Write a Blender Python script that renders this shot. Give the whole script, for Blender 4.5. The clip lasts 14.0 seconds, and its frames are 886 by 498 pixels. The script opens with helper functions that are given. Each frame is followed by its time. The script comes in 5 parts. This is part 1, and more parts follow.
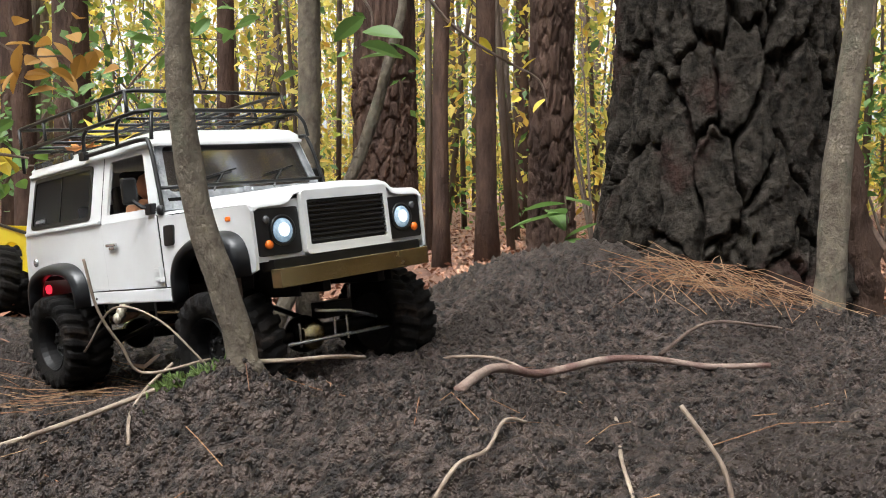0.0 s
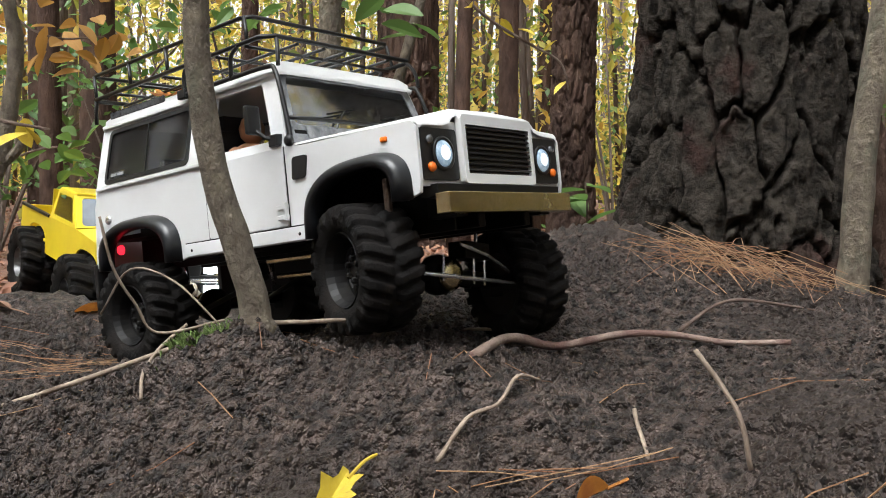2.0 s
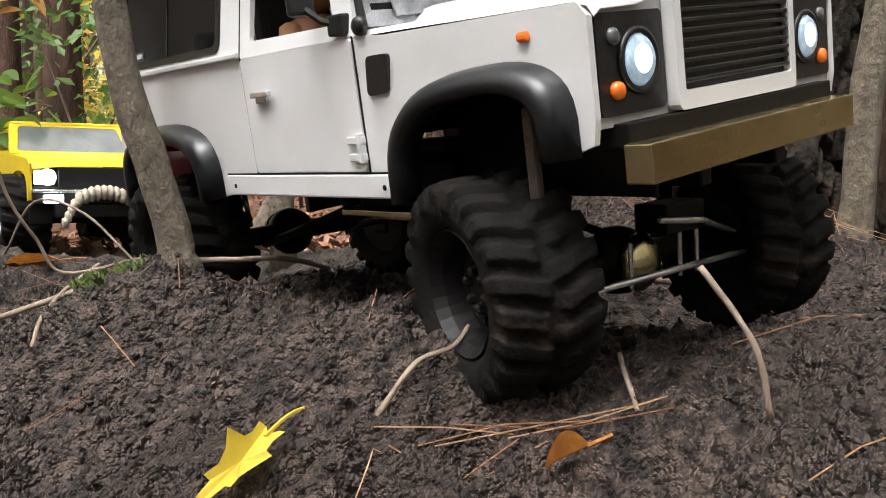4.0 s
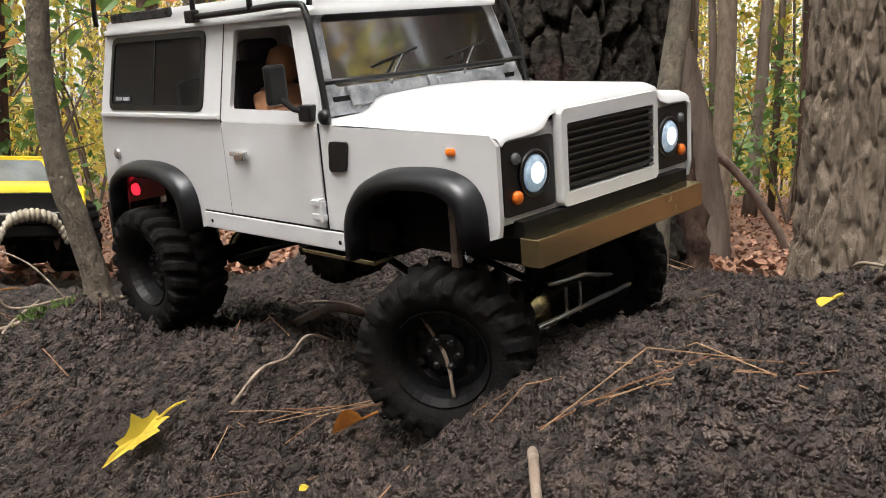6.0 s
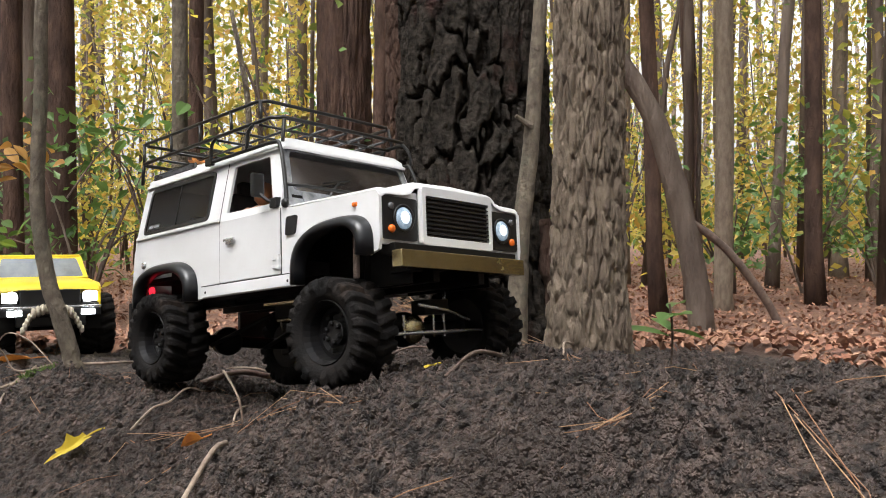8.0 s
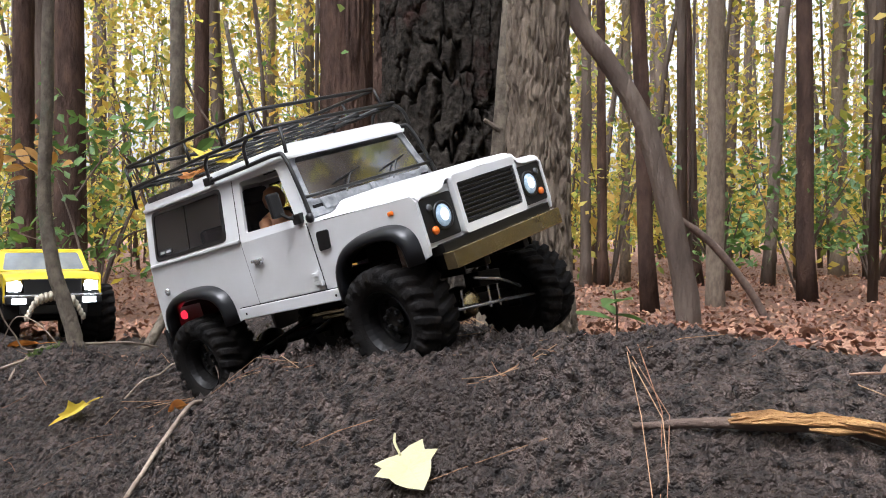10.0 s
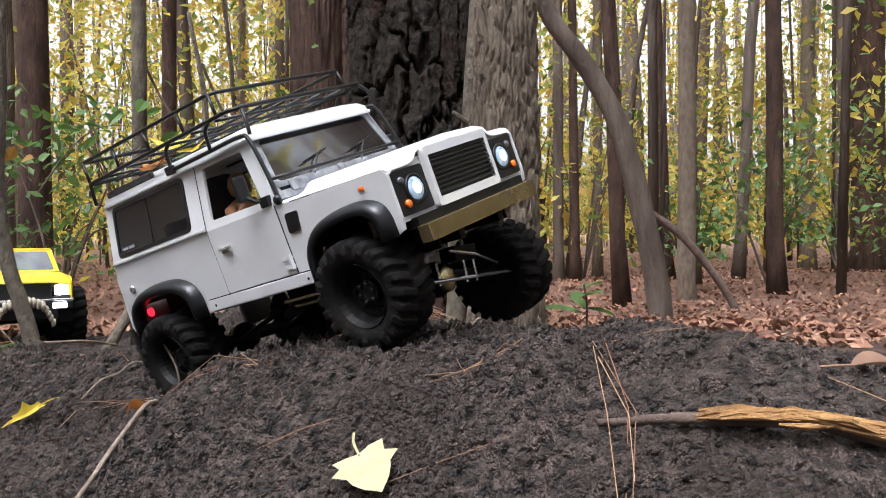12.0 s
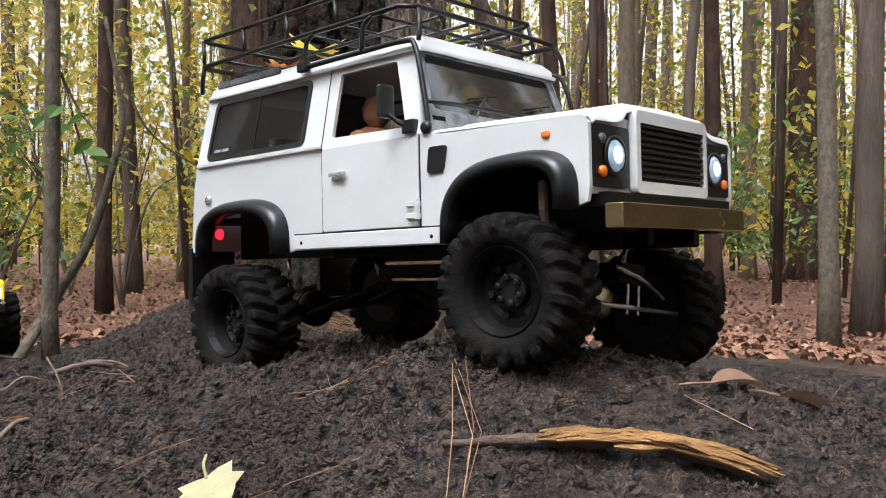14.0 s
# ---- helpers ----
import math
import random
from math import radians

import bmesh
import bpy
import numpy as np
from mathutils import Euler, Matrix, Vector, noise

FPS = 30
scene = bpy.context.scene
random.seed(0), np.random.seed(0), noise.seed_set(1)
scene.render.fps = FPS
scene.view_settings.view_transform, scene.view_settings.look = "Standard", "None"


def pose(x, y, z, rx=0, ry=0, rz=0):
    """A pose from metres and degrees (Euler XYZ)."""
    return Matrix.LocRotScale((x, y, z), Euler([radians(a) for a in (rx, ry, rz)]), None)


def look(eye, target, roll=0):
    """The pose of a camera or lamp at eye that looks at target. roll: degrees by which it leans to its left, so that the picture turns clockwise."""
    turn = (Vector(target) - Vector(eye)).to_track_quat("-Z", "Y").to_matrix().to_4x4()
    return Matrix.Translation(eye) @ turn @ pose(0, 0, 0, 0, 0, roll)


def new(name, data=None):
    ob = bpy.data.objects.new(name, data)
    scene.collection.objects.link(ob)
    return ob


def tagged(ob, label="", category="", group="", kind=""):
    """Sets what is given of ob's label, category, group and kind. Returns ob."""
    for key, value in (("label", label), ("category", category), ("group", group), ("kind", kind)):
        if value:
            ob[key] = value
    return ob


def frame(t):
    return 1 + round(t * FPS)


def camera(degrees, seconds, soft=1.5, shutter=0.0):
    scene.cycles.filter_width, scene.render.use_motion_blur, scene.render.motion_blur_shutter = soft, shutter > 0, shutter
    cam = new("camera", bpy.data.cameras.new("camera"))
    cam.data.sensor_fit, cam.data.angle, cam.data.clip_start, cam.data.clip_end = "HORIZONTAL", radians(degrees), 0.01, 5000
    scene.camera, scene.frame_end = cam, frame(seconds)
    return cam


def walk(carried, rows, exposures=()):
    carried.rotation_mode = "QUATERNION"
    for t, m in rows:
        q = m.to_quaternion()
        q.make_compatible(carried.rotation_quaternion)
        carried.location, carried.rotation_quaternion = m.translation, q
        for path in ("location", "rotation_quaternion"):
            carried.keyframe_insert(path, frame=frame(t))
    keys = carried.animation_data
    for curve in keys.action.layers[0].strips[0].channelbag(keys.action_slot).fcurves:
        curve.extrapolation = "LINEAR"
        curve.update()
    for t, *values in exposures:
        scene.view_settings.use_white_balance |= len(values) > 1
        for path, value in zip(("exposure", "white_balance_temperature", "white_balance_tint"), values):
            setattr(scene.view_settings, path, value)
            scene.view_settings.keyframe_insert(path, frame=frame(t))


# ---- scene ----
from mathutils.geometry import tessellate_polygon

cam = camera(53.0, 14.0, soft=1.0)
PATH = [
    (0, (0.0011, 0.0004, 0.154), (0.0048, 1.9958, 0.0185), 0.04),
    (0.5, (-0.007, -0.0083, 0.1628), (-0.0572, 1.9879, 0.0504), 0.74),
    (1, (-0.0129, -0.0121, 0.1626), (-0.0704, 1.9846, 0.0643), 0.66),
    (1.5, (-0.0054, -0.0153, 0.1546), (-0.063, 1.981, 0.0468), 0.73),
    (2, (0.0054, 0.003, 0.1269), (-0.0392, 1.9983, -0.0035), 0.69),
    (4.5, (0.0257, 0.0925, 0.093), (0.0475, 2.08, -0.1294), 0.56),
    (5, (0.043, 0.0272, 0.0912), (0.1118, 2.0108, -0.1549), -0.16),
    (5.5, (0.0797, -0.0354, 0.1097), (0.166, 1.9487, -0.1269), -0.54),
    (6, (0.0842, -0.1059, 0.1354), (0.2253, 1.8818, -0.0357), 0.44),
    (6.5, (0.0524, -0.1914, 0.1583), (0.2337, 1.7997, 0.1068), 0.81),
    (7, (0.0839, -0.326, 0.187), (0.2881, 1.6634, 0.157), 0.53),
    (7.2, (0.125, -0.3608, 0.1799), (0.307, 1.6309, 0.1677), -0.22),
    (7.5, (0.1851, -0.4053, 0.1862), (0.3036, 1.591, 0.1609), 0.37),
    (8, (0.3151, -0.4468, 0.1823), (0.2942, 1.553, 0.1628), -0.02),
    (8.2, (0.3535, -0.4913, 0.1667), (0.3087, 1.5082, 0.173), 0.07),
    (10.3, (0.3777, -0.5639, 0.1732), (0.3326, 1.4355, 0.1516), -0.01),
    (10.5, (0.378, -0.5644, 0.1719), (0.3362, 1.4351, 0.1519), 0.30),
    (11, (0.3886, -0.545, 0.1771), (0.3682, 1.4548, 0.1637), 0.51),
    (11.5, (0.3882, -0.5457, 0.1706), (0.3906, 1.4542, 0.1494), 0.12),
    (12, (0.3861, -0.5425, 0.1704), (0.3993, 1.4572, 0.14), -0.35),
    (12.5, (0.3972, -0.5402, 0.1668), (0.4291, 1.4593, 0.1366), -0.24),
    (13, (0.4193, -0.5244, 0.1743), (0.4815, 1.4745, 0.155), -0.05),
    (13.5, (0.4302, -0.5293, 0.1747), (0.5222, 1.4685, 0.1526), -0.10),
    (14, (0.4447, -0.5321, 0.1742), (0.5625, 1.4644, 0.1632), -0.06),
]
EXPOSURES = [(0.0, 1.86, 6200, 8), (0.5, 1.86, 6200, 8), (1.0, 1.74, 6200, 8), (2.0, 1.72, 6200, 8), (4.3, 2.0, 6450, 11), (5.5, 2.14, 6450, 11), (6.0, 1.62, 6500, 11), (6.5, 1.44, 6350, 11), (8.0, 1.58, 6350, 11), (10.3, 1.68, 5900, 13), (12.0, 1.64, 5900, 13), (13.5, 1.54, 5900, 11), (14.0, 1.45, 6000, 10)]
walk(cam, [(t, look(eye, target, roll)) for t, eye, target, roll in PATH], exposures=EXPOSURES)

# ---- sky and sun: a bright overcast day under thin crowns ----
SUN_UP, SUN_ROUND = 58.0, 215.0
world = bpy.data.worlds.new("sky")
scene.world = world
world.use_nodes = True
wn = world.node_tree
wn.nodes.clear()
sky = wn.nodes.new("ShaderNodeTexSky")
sky.sky_type, sky.sun_disc = "NISHITA", False
sky.sun_elevation, sky.sun_rotation = radians(SUN_UP), radians(SUN_ROUND)
sky.air_density, sky.dust_density, sky.ozone_density = 1.0, 6.0, 0.6
pale = wn.nodes.new("ShaderNodeHueSaturation")
pale.inputs["Saturation"].default_value = 0.15
back = wn.nodes.new("ShaderNodeBackground")
back.inputs["Strength"].default_value = 0.15
wout = wn.nodes.new("ShaderNodeOutputWorld")
wn.links.new(sky.outputs[0], pale.inputs["Color"])
wn.links.new(pale.outputs[0], back.inputs["Color"])
wn.links.new(back.outputs[0], wout.inputs["Surface"])
sun_data = bpy.data.lights.new("sun", "SUN")
sun_data.energy, sun_data.angle, sun_data.color = 1.4, radians(30), (1.0, 0.98, 0.95)
sun = new("sun", sun_data)
sx = math.sin(radians(SUN_ROUND)) * math.cos(radians(SUN_UP))
sy = math.cos(radians(SUN_ROUND)) * math.cos(radians(SUN_UP))
sun.matrix_basis = look((sx * 30, sy * 30, 30 * math.sin(radians(SUN_UP))), (0, 0, 0))


# ---- materials ----
def material(name, color, rough=0.6, metal=0.0, color2=None, scale=30.0, bump=0.0, bump_scale=80.0, stretch=(1, 1, 1),
             spots=None, coat=0.0, spec=0.5, vary=0.0, per=None, glow=None, alpha=None, through_light=0.0, low=0.35, high=0.65):
    """A principled surface: two colours by noise, a second coarser noise of spots, bump, and variation from piece to piece."""
    m = bpy.data.materials.new(name)
    m.use_nodes = True
    nt = m.node_tree
    b = nt.nodes["Principled BSDF"]
    b.inputs["Roughness"].default_value, b.inputs["Metallic"].default_value = rough, metal
    b.inputs["Coat Weight"].default_value = coat
    b.inputs["Specular IOR Level"].default_value = spec
    b.inputs["Base Color"].default_value = (*color, 1)
    co = nt.nodes.new("ShaderNodeTexCoord")
    mp = nt.nodes.new("ShaderNodeMapping")
    mp.inputs["Scale"].default_value = stretch
    nt.links.new(co.outputs["Object"], mp.inputs["Vector"])

    def noise_node(s, detail=6.0):
        n = nt.nodes.new("ShaderNodeTexNoise")
        n.inputs["Scale"].default_value, n.inputs["Detail"].default_value = s, detail
        n.inputs["Roughness"].default_value = 0.62
        nt.links.new(mp.outputs[0], n.inputs["Vector"])
        return n.outputs["Fac"]

    def mix(a, bcol, fac):
        x = nt.nodes.new("ShaderNodeMix")
        x.data_type = "RGBA"
        for socket, v in ((x.inputs[6], a), (x.inputs[7], bcol)):
            if isinstance(v, tuple):
                socket.default_value = (*v, 1)
            else:
                nt.links.new(v, socket)
        nt.links.new(fac, x.inputs[0])
        return x.outputs[2]

    def ramp(value, lo, hi):
        r = nt.nodes.new("ShaderNodeMapRange")
        r.inputs["From Min"].default_value, r.inputs["From Max"].default_value = lo, hi
        nt.links.new(value, r.inputs["Value"])
        return r.outputs[0]

    out = color
    if color2:
        out = mix(color, color2, ramp(noise_node(scale), low, high))
    if spots:
        out = mix(out, spots[0], ramp(noise_node(spots[1]), spots[2], spots[2] + 0.12))
    if per:
        g = nt.nodes.new("ShaderNodeNewGeometry")
        cr = nt.nodes.new("ShaderNodeValToRGB")
        els = cr.color_ramp.elements
        while len(els) < len(per):
            els.new(0.5)
        for n, (e, c) in enumerate(zip(els, per)):
            e.position, e.color = n / (len(per) - 1), (*c, 1)
        nt.links.new(g.outputs["Random Per Island"], cr.inputs[0])
        out = cr.outputs[0]
    if not isinstance(out, tuple):
        nt.links.new(out, b.inputs["Base Color"])
    if vary:
        nt.links.new(ramp(noise_node(scale * 2.7), 0.0, 1.0), b.inputs["Roughness"])
        last = b.inputs["Roughness"].links[0].from_node
        last.inputs["To Min"].default_value, last.inputs["To Max"].default_value = rough - vary, rough + vary
    if bump:
        bm_node = nt.nodes.new("ShaderNodeBump")
        bm_node.inputs["Strength"].default_value = min(1.0, bump)
        bm_node.inputs["Distance"].default_value = 1.3 / bump_scale
        nt.links.new(noise_node(bump_scale, 8.0), bm_node.inputs["Height"])
        nt.links.new(bm_node.outputs[0], b.inputs["Normal"])
    if glow:
        b.inputs["Emission Color"].default_value, b.inputs["Emission Strength"].default_value = (*glow[0], 1), glow[1]
    if alpha is not None:
        b.inputs["Alpha"].default_value = alpha
    if through_light:
        tl = nt.nodes.new("ShaderNodeBsdfTranslucent")
        ms = nt.nodes.new("ShaderNodeMixShader")
        ms.inputs[0].default_value = through_light
        if isinstance(out, tuple):
            tl.inputs["Color"].default_value = (*out, 1)
        else:
            nt.links.new(out, tl.inputs["Color"])
        nt.links.new(b.outputs[0], ms.inputs[1])
        nt.links.new(tl.outputs[0], ms.inputs[2])
        nt.links.new(ms.outputs[0], nt.nodes["Material Output"].inputs["Surface"])
    return m


WHITE = material("white_paint", (0.70, 0.71, 0.715), 0.38, coat=0.2, color2=(0.65, 0.655, 0.65), scale=14, bump=0.05, bump_scale=240, vary=0.1)
BLACK = material("black_plastic", (0.006, 0.006, 0.0065), 0.38, color2=(0.01, 0.01, 0.01), scale=60, bump=0.1, bump_scale=400, vary=0.1)
FLARE = material("arch_plastic", (0.004, 0.0045, 0.006), 0.33, color2=(0.007, 0.008, 0.0095), scale=40, vary=0.08)
DARK = material("dark_metal", (0.005, 0.005, 0.005), 0.5, spec=0.2, metal=0.2, color2=(0.01, 0.009, 0.008), scale=50, vary=0.1)
RUBBER = material("tyre_rubber", (0.006, 0.006, 0.006), 0.75, spec=0.12, color2=(0.012, 0.01, 0.009), scale=45, spots=((0.035, 0.025, 0.019), 34, 0.6), bump=0.35, bump_scale=420)
RIM = material("black_rim", (0.005, 0.005, 0.006), 0.5, metal=0.0, spec=0.25, color2=(0.012, 0.011, 0.01), scale=60, vary=0.08)
BRASS = material("brass", (0.66, 0.56, 0.31), 0.24, metal=1.0, color2=(0.54, 0.44, 0.24), scale=22, bump=0.06, bump_scale=180, vary=0.1)
CHROME = material("chrome", (0.75, 0.75, 0.74), 0.25, metal=0.75, color2=(0.6, 0.6, 0.6), scale=80)
GOLD = material("gold_cover", (0.75, 0.66, 0.4), 0.25, metal=1.0, color2=(0.5, 0.42, 0.25), scale=90)
SILVER = material("clear_plastic_frame", (0.5, 0.52, 0.54), 0.22, metal=0.25, color2=(0.22, 0.23, 0.25), scale=70, bump=0.5, bump_scale=90)
LAMP = material("headlight", (0.2, 0.28, 0.36), 0.1, coat=0.6, color2=(0.5, 0.6, 0.68), scale=170, glow=((0.45, 0.72, 1.0), 0.07))
BULB = material("lit_bulb", (0.8, 0.85, 0.9), 0.2, glow=((0.82, 0.93, 1.0), 0.3))
SMOKE = material("smoky_lens", (0.1, 0.105, 0.11), 0.12, coat=0.5, color2=(0.04, 0.04, 0.045), scale=200)
CLEAR = material("clear_lens", (0.5, 0.52, 0.55), 0.15, color2=(0.3, 0.3, 0.32), scale=200)
AMBER = material("amber_lens", (0.8, 0.17, 0.015), 0.25, coat=0.4)
RED = material("red_lens", (0.8, 0.01, 0.02), 0.3, glow=((1.0, 0.02, 0.04), 0.6))
YELLOW = material("yellow_paint", (0.82, 0.62, 0.02), 0.35, coat=0.3, color2=(0.74, 0.55, 0.02), scale=18, bump=0.04, bump_scale=200)
ROPE = material("rope", (0.55, 0.5, 0.4), 0.9, color2=(0.35, 0.3, 0.23), scale=200, bump=0.5, bump_scale=500)
SKIN = material("doll_plastic", (0.42, 0.2, 0.1), 0.5, color2=(0.36, 0.17, 0.09), scale=60)
SEAT = material("seat_grey", (0.05, 0.05, 0.055), 0.8, color2=(0.035, 0.035, 0.04), scale=90)
WOOD_RAW = material("rotten_wood", (0.5, 0.28, 0.1), 0.85, color2=(0.2, 0.1, 0.04), scale=60, stretch=(0.12, 1, 1), bump=0.8, bump_scale=160)
STICK = material("pale_stick", (0.36, 0.29, 0.22), 0.85, color2=(0.17, 0.12, 0.09), scale=60, stretch=(1, 1, 0.3), bump=0.4, bump_scale=300)
ROOT = material("dark_root", (0.15, 0.105, 0.08), 0.85, color2=(0.075, 0.05, 0.04), scale=45, bump=0.6, bump_scale=260)
REDROOT = material("reddish_root", (0.17, 0.10, 0.08), 0.8, color2=(0.1, 0.05, 0.042), scale=30, spots=((0.28, 0.21, 0.17), 12, 0.5), bump=0.5, bump_scale=260)
NEEDLE = material("pine_needle", (0.3, 0.15, 0.07), 0.7, per=[(0.36, 0.2, 0.1), (0.2, 0.09, 0.045), (0.42, 0.27, 0.15), (0.16, 0.075, 0.045)])
MOSS = material("moss", (0.06, 0.1, 0.02), 0.9, per=[(0.05, 0.08, 0.018), (0.1, 0.15, 0.03), (0.07, 0.1, 0.03)])
BARK_PINE = material("pine_bark", (0.06, 0.051, 0.042), 0.95, spec=0.08, color2=(0.013, 0.011, 0.0095), scale=60, spots=((0.052, 0.026, 0.022), 8, 0.56), bump=1.0, bump_scale=170)
BARK_RED = material("red_pine_bark", (0.105, 0.066, 0.05), 0.95, spec=0.12, color2=(0.042, 0.027, 0.022), scale=18, stretch=(1, 1, 0.35), bump=1.0, bump_scale=70)
BARK_GREY = material("grey_ridged_bark", (0.21, 0.165, 0.12), 0.92, color2=(0.12, 0.09, 0.065), scale=60, stretch=(1, 1, 0.4), bump=0.9, bump_scale=170)
BARK_SMOOTH = material("smooth_bark", (0.2, 0.165, 0.12), 0.85, color2=(0.095, 0.075, 0.055), scale=70, stretch=(1, 1, 0.7), spots=((0.11, 0.105, 0.072), 30, 0.56), bump=1.0, bump_scale=190)
# bark tone lightened: the haze of distance is put into its colour
BARK_FAR = material("hazy_far_bark", (0.17, 0.135, 0.11), 0.95, spec=0.1, color2=(0.085, 0.065, 0.054), scale=9, stretch=(1, 1, 0.25), bump=0.8, bump_scale=30)
LEAF_FAR = material("autumn_leaves", (0.4, 0.4, 0.1), 0.6, per=[(0.66, 0.5, 0.07), (0.24, 0.31, 0.06), (0.74, 0.6, 0.14), (0.13, 0.2, 0.045), (0.58, 0.35, 0.07), (0.7, 0.6, 0.18)], through_light=0.6)
LEAF_GREEN = material("green_leaves", (0.1, 0.2, 0.05), 0.5, per=[(0.06, 0.13, 0.03), (0.1, 0.2, 0.05), (0.14, 0.24, 0.06), (0.08, 0.15, 0.06)], through_light=0.4)
LEAF_BROWN = material("brown_leaves", (0.3, 0.14, 0.05), 0.7, per=[(0.35, 0.17, 0.05), (0.24, 0.1, 0.04), (0.5, 0.3, 0.06), (0.6, 0.5, 0.1)], through_light=0.35)
LITTER = material("fallen_leaves", (0.25, 0.12, 0.07), 0.85, per=[(0.2, 0.095, 0.06), (0.3, 0.15, 0.09), (0.14, 0.065, 0.045), (0.38, 0.22, 0.14), (0.24, 0.1, 0.06)])
LEAF_YELLOW = material("yellow_leaf", (0.72, 0.58, 0.06), 0.5, color2=(0.62, 0.44, 0.05), scale=60, spots=((0.35, 0.22, 0.05), 90, 0.68), bump=0.3, bump_scale=300, through_light=0.25)
LEAF_PALE = material("pale_leaf", (0.6, 0.56, 0.33), 0.55, color2=(0.5, 0.46, 0.26), scale=40, bump=0.3, bump_scale=250, through_light=0.2)
LEAF_ORANGE = material("orange_leaf", (0.5, 0.2, 0.03), 0.55, color2=(0.3, 0.1, 0.02), scale=60, bump=0.3, bump_scale=250, through_light=0.25)
LEAF_DRY = material("dry_leaf", (0.33, 0.2, 0.13), 0.7, color2=(0.22, 0.12, 0.08), scale=50, bump=0.3, bump_scale=250, through_light=0.15)


def pane_material(name, tint, alpha):
    m = material(name, tint, 0.06, alpha=alpha, coat=1.0)
    return m


GLASS = pane_material("tinted_pane", (0.04, 0.04, 0.04), 0.12)
SHIELD = pane_material("windscreen_pane", (0.012, 0.012, 0.012), 0.8)
SHIELD.node_tree.nodes["Principled BSDF"].inputs["IOR"].default_value = 3.0


# ---- mesh helpers ----
def obj(name, verts, faces, mat, parent=None, label="", smooth=False):
    me = bpy.data.meshes.new(name)
    me.from_pydata([tuple(v) for v in verts], [], faces)
    me.update()
    if smooth:
        me.polygons.foreach_set("use_smooth", [True] * len(me.polygons))
    me.materials.append(mat)
    ob = new(name, me)
    ob.parent = parent
    return tagged(ob, label)


def part(name, bm, mat, parent, label="", smooth=False, bevel=0.0, segments=2):
    """Links a bmesh as one mesh object under a thing or a part."""
    if bevel:
        edges = [e for e in bm.edges if len(e.link_faces) == 2 and e.calc_face_angle(0) > 0.5]
        bmesh.ops.bevel(bm, geom=edges, offset=bevel, segments=segments, affect="EDGES", profile=0.5, clamp_overlap=True)
    bmesh.ops.recalc_face_normals(bm, faces=bm.faces)
    me = bpy.data.meshes.new(name)
    bm.to_mesh(me)
    bm.free()
    if smooth:
        me.polygons.foreach_set("use_smooth", [True] * len(me.polygons))
    me.materials.append(mat)
    ob = new(name, me)
    ob.parent = parent
    return tagged(ob, label)


def boxes(*items):
    """A bmesh of boxes: each (x0, x1, y0, y1, z0, z1) with an optional matrix."""
    bm = bmesh.new()
    for it in items:
        x0, x1, y0, y1, z0, z1 = it[:6]
        m = Matrix.Translation(((x0 + x1) / 2, (y0 + y1) / 2, (z0 + z1) / 2)) @ Matrix.Diagonal((x1 - x0, y1 - y0, z1 - z0, 1))
        if len(it) > 6:
            m = it[6] @ m
        bmesh.ops.create_cube(bm, size=1.0, matrix=m)
    return bm


def plate(loops, m, thick):
    """A flat plate with holes: loops of (u, v), the first the outline, laid by m (u, v, 0) and thickened along m's z."""
    bm = bmesh.new()
    flat = [p for loop in loops for p in loop]
    front = [bm.verts.new(m @ Vector((u, v, 0))) for u, v in flat]
    back = [bm.verts.new(m @ Vector((u, v, thick))) for u, v in flat]
    for tri in tessellate_polygon([[Vector((u, v, 0)) for u, v in loop] for loop in loops]):
        if len(set(tri)) == 3:
            bm.faces.new([front[i] for i in tri])
            bm.faces.new([back[i] for i in reversed(tri)])
    at = 0
    for loop in loops:
        n = len(loop)
        for i in range(n):
            a, b = at + i, at + (i + 1) % n
            bm.faces.new((front[a], front[b], back[b], back[a]))
        at += n
    return bm


def rounded(points, r, n=4):
    """The outline of a polygon with its corners rounded."""
    out = []
    for i, p in enumerate(points):
        p0, p, p1 = Vector(points[i - 1]), Vector(p), Vector(points[(i + 1) % len(points)])
        a = p + (p0 - p).normalized() * r
        b = p + (p1 - p).normalized() * r
        for k in range(n + 1):
            t = k / n
            out.append(tuple((1 - t) ** 2 * a + 2 * t * (1 - t) * p + t * t * b))
    return out


def sweep(points, radii, seg=8, bm=None, wobble=0.0, seed=0, caps=True):
    """A tapered tube along points."""
    bm = bm or bmesh.new()
    pts = [Vector(p) for p in points]
    if not isinstance(radii, (list, tuple)):
        radii = [radii] * len(pts)
    side = None
    rings = []
    for i, p in enumerate(pts):
        d = (pts[min(i + 1, len(pts) - 1)] - pts[max(i - 1, 0)]).normalized()
        if side is None:
            side = d.orthogonal().normalized()
        side = (side - d * side.dot(d)).normalized()
        up = d.cross(side)
        ring = []
        for k in range(seg):
            a = 2 * math.pi * k / seg
            r = radii[i]
            if wobble:
                r *= 1 + wobble * noise.noise(Vector((math.cos(a) * 1.3 + seed, math.sin(a) * 1.3, i * 0.45 + seed * 3.1)))
            ring.append(bm.verts.new(p + r * (math.cos(a) * side + math.sin(a) * up)))
        rings.append(ring)
    for r0, r1 in zip(rings, rings[1:]):
        for k in range(seg):
            bm.faces.new((r0[k], r0[(k + 1) % seg], r1[(k + 1) % seg], r1[k]))
    if caps:
        bm.faces.new(list(reversed(rings[0])))
        bm.faces.new(rings[-1])
    return bm


